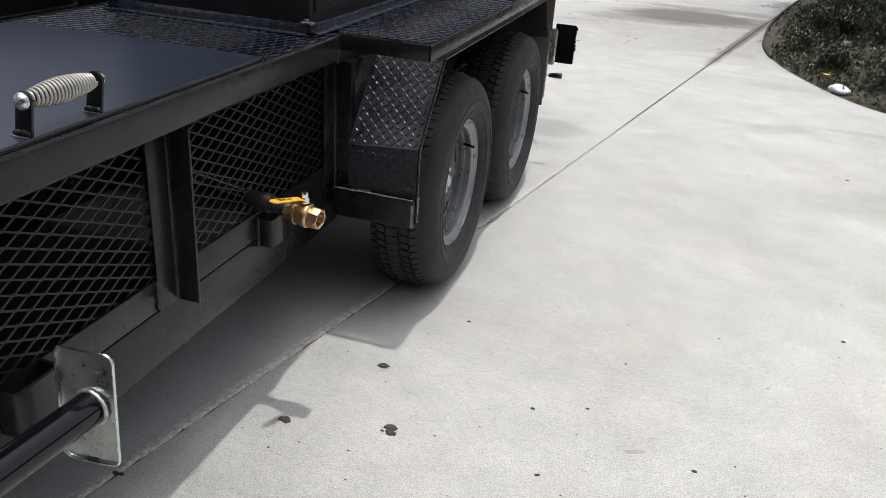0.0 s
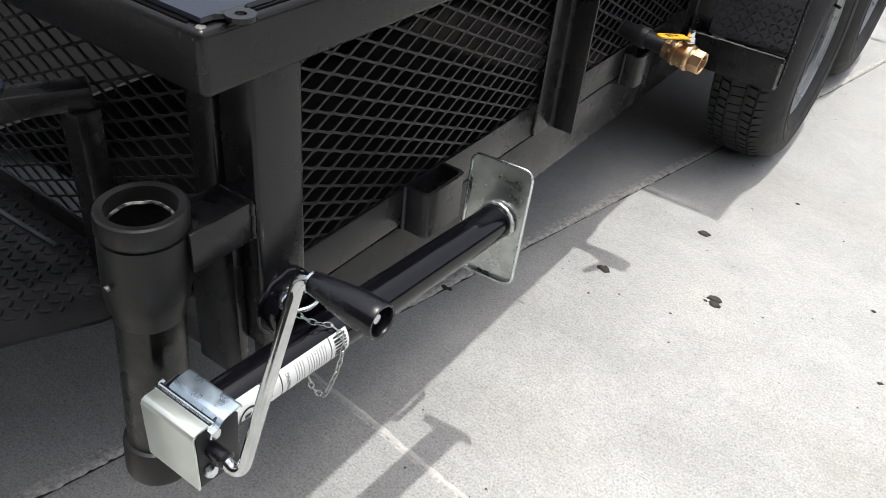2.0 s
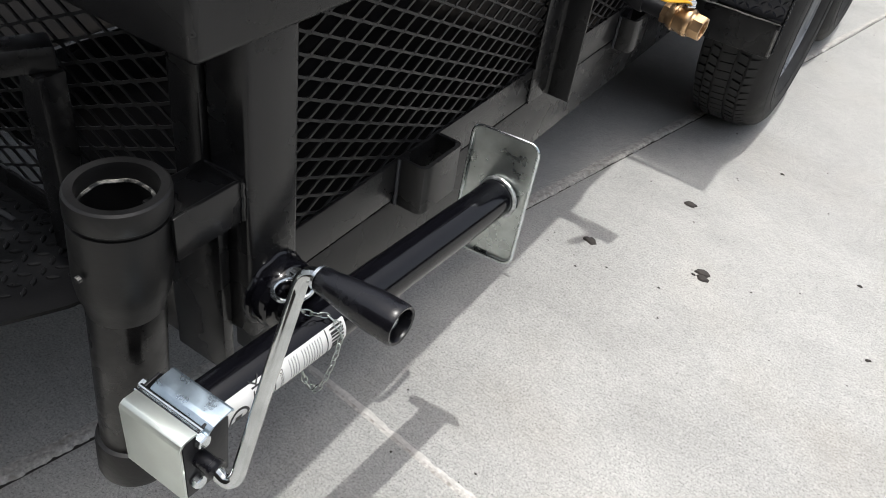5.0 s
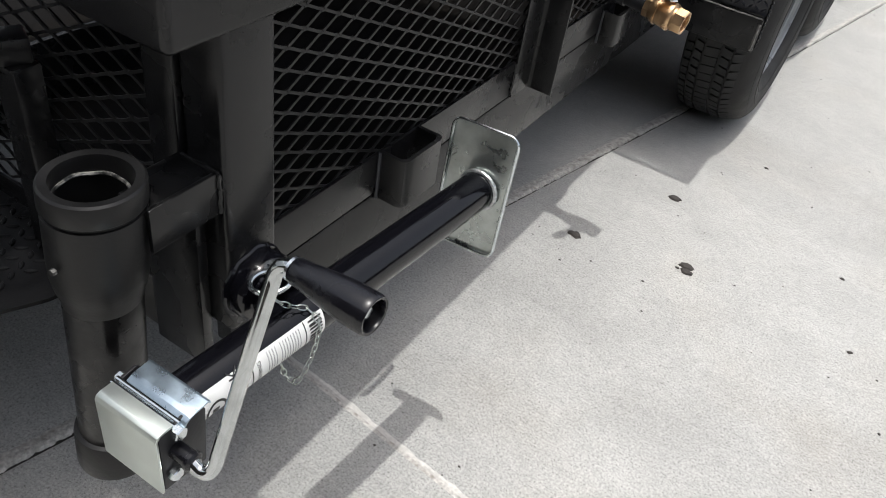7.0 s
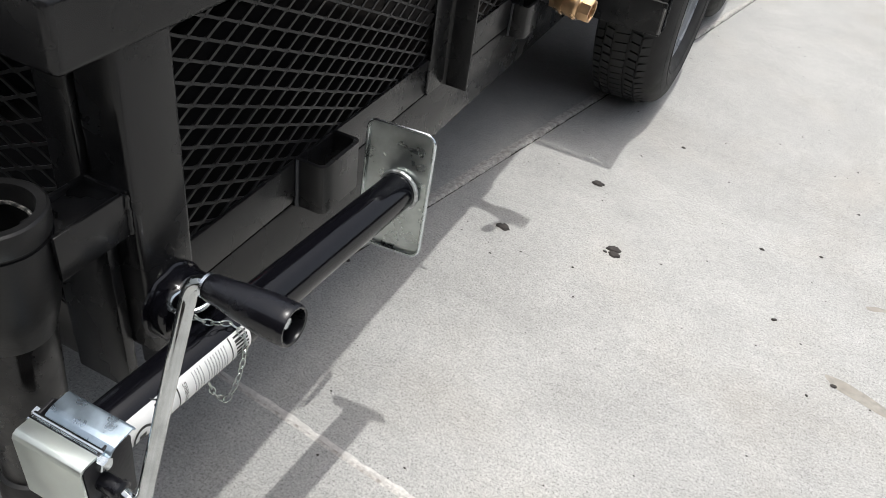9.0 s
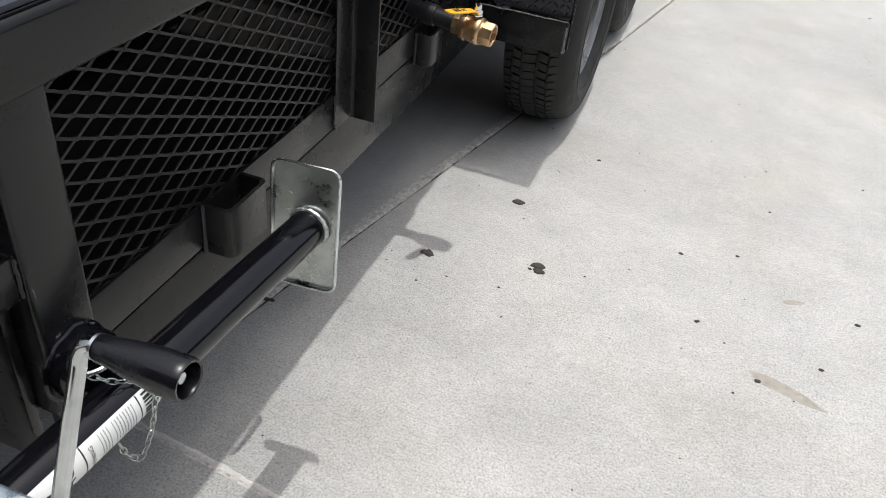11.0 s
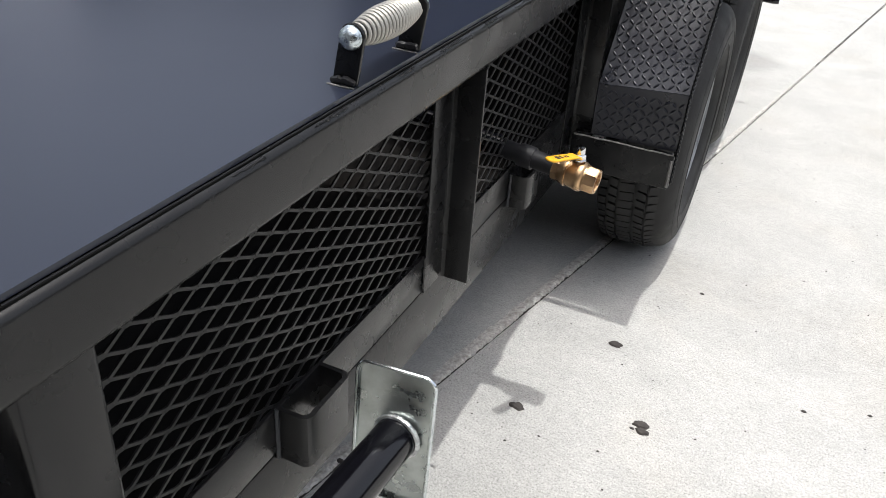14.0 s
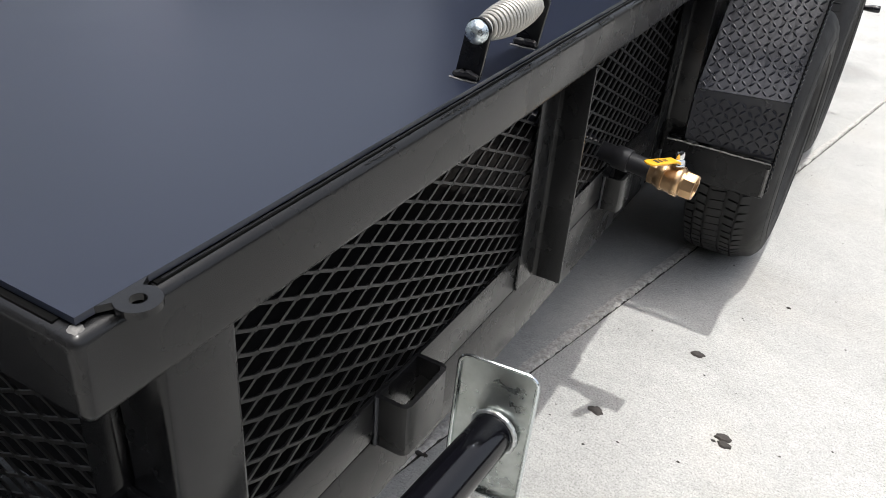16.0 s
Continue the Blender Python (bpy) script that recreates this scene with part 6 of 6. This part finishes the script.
def shrub(x, y, h, r, count, seed, label, leaf=0.035):
    rg = random.Random(seed)
    z0 = soil_z(x, y)
    t = thing("shrub", (x, y, z0), label, "shrub", "garden shrubs")
    stems, leaves = Shape(), Shape()
    for k in range(9):
        a = rg.uniform(0, 2 * math.pi)
        tip = Vector((x + r * 0.8 * math.cos(a) * rg.uniform(0.3, 1), y + r * 0.8 * math.sin(a) * rg.uniform(0.3, 1), z0 + h * rg.uniform(0.6, 1)))
        mid = Vector((x, y, z0)).lerp(tip, 0.5) + Vector((rg.uniform(-0.05, 0.05), rg.uniform(-0.05, 0.05), 0.06))
        line = smooth_line([(x, y, z0 - 0.02), mid, tip], 4)
        stems.rod(line, 0.006, 5, radii=[0.009 * (1 - 0.8 * i / len(line)) for i in range(len(line))])
        for q in range(count // 9):
            t_ = rg.uniform(0.25, 1)
            p = line[min(len(line) - 1, int(t_ * len(line)))] + Vector((rg.gauss(0, r * 0.2), rg.gauss(0, r * 0.2), rg.gauss(0, h * 0.1)))
            if p.z < z0:
                p.z = z0 + 0.02
            leaf_quad(leaves, p, Vector((rg.uniform(-1, 1), rg.uniform(-1, 1), rg.uniform(-0.3, 0.9))), Vector((0.1, 0.2, 1)), leaf * rg.uniform(0.6, 1.4), leaf * 0.22 * rg.uniform(0.7, 1.3))
    part("branch", stems, BARK, t)
    part("foliage", leaves, LEAF, t, smooth=False)


for k, (x, y, h, r, c) in enumerate(((2.05, 5.2, 0.28, 0.45, 900), (2.7, 4.3, 0.3, 0.5, 900), (1.9, 6.4, 0.3, 0.4, 700), (2.9, 6.2, 0.5, 0.6, 1100), (2.25, 7.9, 0.9, 0.5, 1000), (3.4, 9.0, 1.2, 0.8, 1100), (3.3, 4.9, 0.45, 0.55, 800), (2.5, 10.2, 1.0, 0.6, 800), (1.80, 5.7, 0.22, 0.35, 900), (2.2, 4.6, 0.25, 0.45, 1000), (2.3, 5.9, 0.4, 0.5, 1000), (2.0, 7.2, 0.5, 0.4, 900), (1.62, 4.6, 0.16, 0.3, 700), (1.45, 5.2, 0.16, 0.28, 700), (1.64, 6.2, 0.2, 0.28, 700), (1.95, 4.05, 0.16, 0.3, 700), (2.4, 3.7, 0.2, 0.4, 800), (1.9, 6.9, 0.3, 0.35, 700), (2.9, 3.6, 0.3, 0.5, 800), (2.15, 9.7, 0.45, 0.32, 700), (2.45, 11.1, 0.8, 0.45, 800), (2.75, 12.6, 0.9, 0.5, 800))):
    shrub(x, y, h, r, c, 40 + k, "olive-green low shrub in the garden bed" if h < 0.6 else "taller leafy green shrub in the garden bed")

litter = Shape()
for k in range(9000):
    y = br.uniform(3.2, 9.5)
    x = br.uniform(1.15, 4.2)
    if not inside(x, y):
        continue
    z = soil_z(x, y)
    leaf_quad(litter, Vector((x, y, z + br.uniform(0.0, 0.03))), Vector((br.uniform(-1, 1), br.uniform(-1, 1), br.uniform(-0.1, 0.6))), Vector((0, 0, 1)), br.uniform(0.03, 0.10), br.uniform(0.003, 0.010))
solid("leaf_litter", litter, GRASS, "dry grass blades and fallen leaves over the bed", "leaf litter", "stuff", smooth=False)

cover = Shape()
for k in range(15000):
    y = br.uniform(3.0, 8.6)
    x = bed_x(y) + (0.03 if y < 5.4 else 0.16) + abs(br.gauss(0, 0.7))
    z = soil_z(x, y)
    if noise.noise(Vector((x * 3, y * 3, 5))) < -0.18:
        continue
    leaf_quad(cover, Vector((x, y, z + br.uniform(-0.005, 0.05))), Vector((br.uniform(-1, 1), br.uniform(-1, 1), br.uniform(0.0, 0.9))), Vector((0.1, 0.2, 1)), br.uniform(0.02, 0.055), br.uniform(0.004, 0.009))
solid("ground_cover", cover, LEAF, "low grey-green ground cover over the bed", "ground cover", "stuff", smooth=False)

for k in range(40):
    y = br.uniform(3.5, 7.5)
    x = br.uniform(1.2, 3.0)
    if not inside(x, y) or not inside(x - 0.08, y - 0.08):
        continue
    r = br.uniform(0.015, 0.045)
    bm = bmesh.new()
    bmesh.ops.create_icosphere(bm, subdivisions=2, radius=r)
    off = Vector((k * 3.1, 0, 0))
    for v in bm.verts:
        v.co *= 1 + 0.5 * noise.noise(v.co / r * 0.9 + off)
        v.co.z *= 0.65
    base = (x, y, soil_z(x, y) + r * 0.2)
    solid("garden_rock", Shape().bm(bm, Matrix.Translation(base)), STONE, "small pale rough rock on the garden bed", "rock", group="garden rocks", base=base, angle=60)
bm = bmesh.new()
bmesh.ops.create_icosphere(bm, subdivisions=3, radius=0.05)
for v in bm.verts:
    v.co *= 1 + 0.45 * noise.noise(v.co * 20)
    v.co.x *= 1.45
    v.co.z *= 0.7
base = (1.60, 3.88, 0.028)
solid("white_rock", Shape().bm(bm, Matrix.Translation(base)), WHITE, "white quartz lump at the edge of the bed", "rock", base=base, angle=60)
fl = thing("flower", (1.50, 3.93, 0.02), "single small orange flower in the grass", "flower")
part("stem", Shape().rod([(1.50, 3.93, 0.0), (1.50, 3.93, 0.10)], 0.003, 5), LEAF, fl)
pe = Shape()
for k in range(9):
    a = 2 * math.pi * k / 9
    leaf_quad(pe, Vector((1.50, 3.93, 0.10)), Vector((math.cos(a), math.sin(a), 0.4)), Vector((0, 0, 1)), 0.03, 0.008)
part("blossom", pe, PETAL, fl, smooth=False)

# tree in the bed; its unseen upper crown is thickened to shade the bed
tree = thing("tree", (2.40, 8.98, 0.0), "leaning tree with a dark rough trunk and sparse small leaves", "tree")
tk = Shape()
trunk = smooth_line([(2.40, 8.98, -0.02), (2.2, 9.0, 0.2), (1.99, 9.0, 0.57), (1.89, 9.0, 1.09), (1.92, 9.0, 1.8), (1.85, 8.9, 2.7), (1.7, 8.6, 3.5)], 6)
tk.rod(trunk, 0.1, 14, radii=[0.092 - 0.06 * i / len(trunk) for i in range(len(trunk))])
part("trunk", tk, BARK, tree, "dark brown bark")
tr = random.Random(77)
lv_s = Shape()
for k in range(30):
    t = tr.uniform(0.3, 1.0)
    o = trunk[min(len(trunk) - 1, int(t * len(trunk)))]
    if k < 7:
        o = trunk[-4 - k % 4]
        tip = Vector((tr.uniform(1.9, 3.2), tr.uniform(6.5, 8.6), tr.uniform(3.0, 3.9)))
    elif k < 16:
        o = trunk[6 + k % 7]
        tip = o + Vector((tr.uniform(-0.5, 0.5), tr.uniform(-0.8, 0.2), tr.uniform(-0.12, 0.35)))
    else:
        o = trunk[-3 - k % 5]
        tip = Vector((tr.uniform(2.1, 4.2), tr.uniform(3.9, 8.2), tr.uniform(2.7, 3.8)))
    mid = o.lerp(tip, 0.5) + Vector((0, 0, 0.10))
    limb = smooth_line([o, mid, tip], 10)
    part("limb", Shape().rod(limb, 0.02, 7, radii=[0.028 * (1 - 0.9 * i / len(limb)) for i in range(len(limb))]), BARK, tree)
    near = 7 <= k < 16
    for q in range(150 if near else 1300):
        u = tr.uniform(0.3, 1.0)
        sp = 0.05 if near else 0.20
        p = limb[min(len(limb) - 1, int(u * len(limb)))] + Vector((tr.gauss(0, sp), tr.gauss(0, sp * 0.8), tr.gauss(0, sp * 0.7)))
        leaf_quad(lv_s, p, Vector((tr.uniform(-1, 1), tr.uniform(-1, 1), tr.uniform(-0.5, 0.5))), Vector((0.1, 0.1, 1)), tr.uniform(0.04, 0.075) * (1 if near else 1.5), tr.uniform(0.009, 0.015) * (1 if near else 1.9))
part("crown", lv_s, LEAF, tree, smooth=False)

# ---- marks on the concrete ----
mr = random.Random(5)


def clod(x, y, r, seed, parts=1):
    rg = random.Random(seed)
    s = Shape()
    for q in range(parts):
        cx, cy = (x, y) if parts == 1 else (x + rg.uniform(-r, r) * 0.7, y + rg.uniform(-r, r) * 0.7)
        rr = r if parts == 1 else r * rg.uniform(0.28, 0.55)
        n = 26
        ring, top = [], []
        for k in range(n):
            a = 2 * math.pi * k / n
            f = 1 + 0.35 * noise.noise(Vector((math.cos(a) * 1.6 + seed, math.sin(a) * 1.6, q))) + 0.22 * noise.noise(Vector((math.cos(a) * 4.2 + seed, math.sin(a) * 4.2, q + 9)))
            ring.append((cx + rr * f * math.cos(a), cy + rr * 0.7 * f * math.sin(a), 0.0006))
            top.append((cx + rr * f * 0.75 * math.cos(a), cy + rr * 0.5 * f * math.sin(a), 0.0012 + r * 0.2))
        s.add(ring + top + [(cx, cy, 0.0014 + r * 0.24)], [(k, (k + 1) % n, n + (k + 1) % n, n + k) for k in range(n)] + [(n + k, n + (k + 1) % n, 2 * n) for k in range(n)])
    return solid("mud_clod", s, MUD, "dark dried mud fleck on the concrete", "mud fleck", group="mud flecks", base=(x, y, 0))


for k, (x, y, r, n) in enumerate(((-0.02, -0.550, 0.0165, 1), (0.095, -0.787, 0.0165, 1), (0.102, -0.806, 0.014, 1), (0.080, -0.806, 0.0050, 1), (-0.149, -0.860, 0.017, 1), (0.398, -0.573, 0.006, 1), (0.529, -0.516, 0.005, 1), (0.465, -0.818, 0.009, 2), (0.596, -0.945, 0.007, 1), (0.55, -1.0, 0.006, 2), (0.036, -0.903, 0.0035, 1), (-0.081, -0.92, 0.003, 1), (-0.382, -1.167, 0.014, 3), (0.801, -0.658, 0.007, 1), (1.213, 0.147, 0.007, 1), (0.963, 1.658, 0.007, 1), (1.418, 1.84, 0.008, 1), (0.125, -0.226, 0.006, 1), (0.597, -0.263, 0.004, 1), (0.847, 0.0, 0.004, 1), (0.72, -0.85, 0.006, 1))):
    clod(x, y, r, 60 + k, n)
fl_s = Shape()
for k in range(420):
    x, y = mr.uniform(-0.3, 2.2), mr.uniform(-1.7, 5.0)
    r = mr.uniform(0.0010, 0.0030)
    n = 6
    rot = mr.uniform(0, 6)
    p = [(x + r * math.cos(rot + i * math.pi / 3) * mr.uniform(0.7, 1.6), y + r * math.sin(rot + i * math.pi / 3), 0.0005) for i in range(n)] + [(x, y, 0.0015 + r * 0.4)]
    fl_s.add(p, [(i, (i + 1) % n, n) for i in range(n)])
for k in range(170):
    y = mr.uniform(4.5, 16.0)
    x = mr.uniform(-1.2, joint_x(y) + 0.6)
    if x > bed_x(y) - 0.05 and y < 15.8:
        continue
    r = mr.uniform(0.004, 0.014)
    rot = mr.uniform(0, 6)
    p = [(x + r * math.cos(rot + i * math.pi / 3) * mr.uniform(0.6, 2.0), y + r * math.sin(rot + i * math.pi / 3) * mr.uniform(0.6, 1.6), 0.0005) for i in range(6)] + [(x, y, 0.0015 + r * 0.3)]
    fl_s.add(p, [(i, (i + 1) % 6, 6) for i in range(6)])
solid("grit", fl_s, MUD, "scattered dark grit on the concrete", "grit", "stuff", smooth=False)
lf = Shape()
for k in range(6):
    leaf_quad(lf, Vector((1.24 + 0.03 * k, 8.4 + br.uniform(-0.03, 0.03), 0.004)), Vector((br.uniform(-1, 1), br.uniform(-1, 1), 0.1)), Vector((0, 0, 1)), 0.08, 0.012)
solid("fallen_twig", lf, BARK, "small dark twig with leaves lying on the concrete", "twig", base=(0, 0, 0), smooth=False)


def stain(x0, y0, x1, y1, w, seed):
    """A thin irregular damp streak."""
    a, b = Vector((x0, y0, 0)), Vector((x1, y1, 0))
    d = (b - a).normalized()
    sd = Vector((-d.y, d.x, 0))
    n = 36
    c = (a + b) / 2
    ring = []
    for k in range(n):
        t = 2 * math.pi * k / n
        f = 1 + 0.3 * noise.noise(Vector((math.cos(t) * 1.5 + seed, math.sin(t) * 1.5, 3)))
        p = c + d * ((b - a).length / 2 * f * math.cos(t)) + sd * (w / 2 * f * math.sin(t) * (1 - 0.35 * math.cos(t)))
        ring.append((p.x, p.y, 0.0004))
    solid("damp_stain", Shape().add(ring + [(c.x, c.y, 0.0004)], [(k, (k + 1) % n, n) for k in range(n)]), STAIN, "faint brown stain on the concrete", "stain", group="stains", smooth=False)


stain(0.585, -0.925, 0.725, -0.972, 0.034, 2)
stain(0.64, -0.65, 0.69, -0.63, 0.016, 9)

# plain unseen walls added to close the yard and block the low sky
for name, x0, x1, y0, y1 in (("wall_west", -22, -21.7, -30, 63), ("wall_south", -22, 26, -6.3, -6.0), ("wall_east", 26, 26.3, -30, 63)):
    solid(name, Shape().box(x0, x1, y0, y1, -0.02, 4.5, 0.02), EDGING, "plain brown wall added out of view to darken low reflections", "wall", "structure")
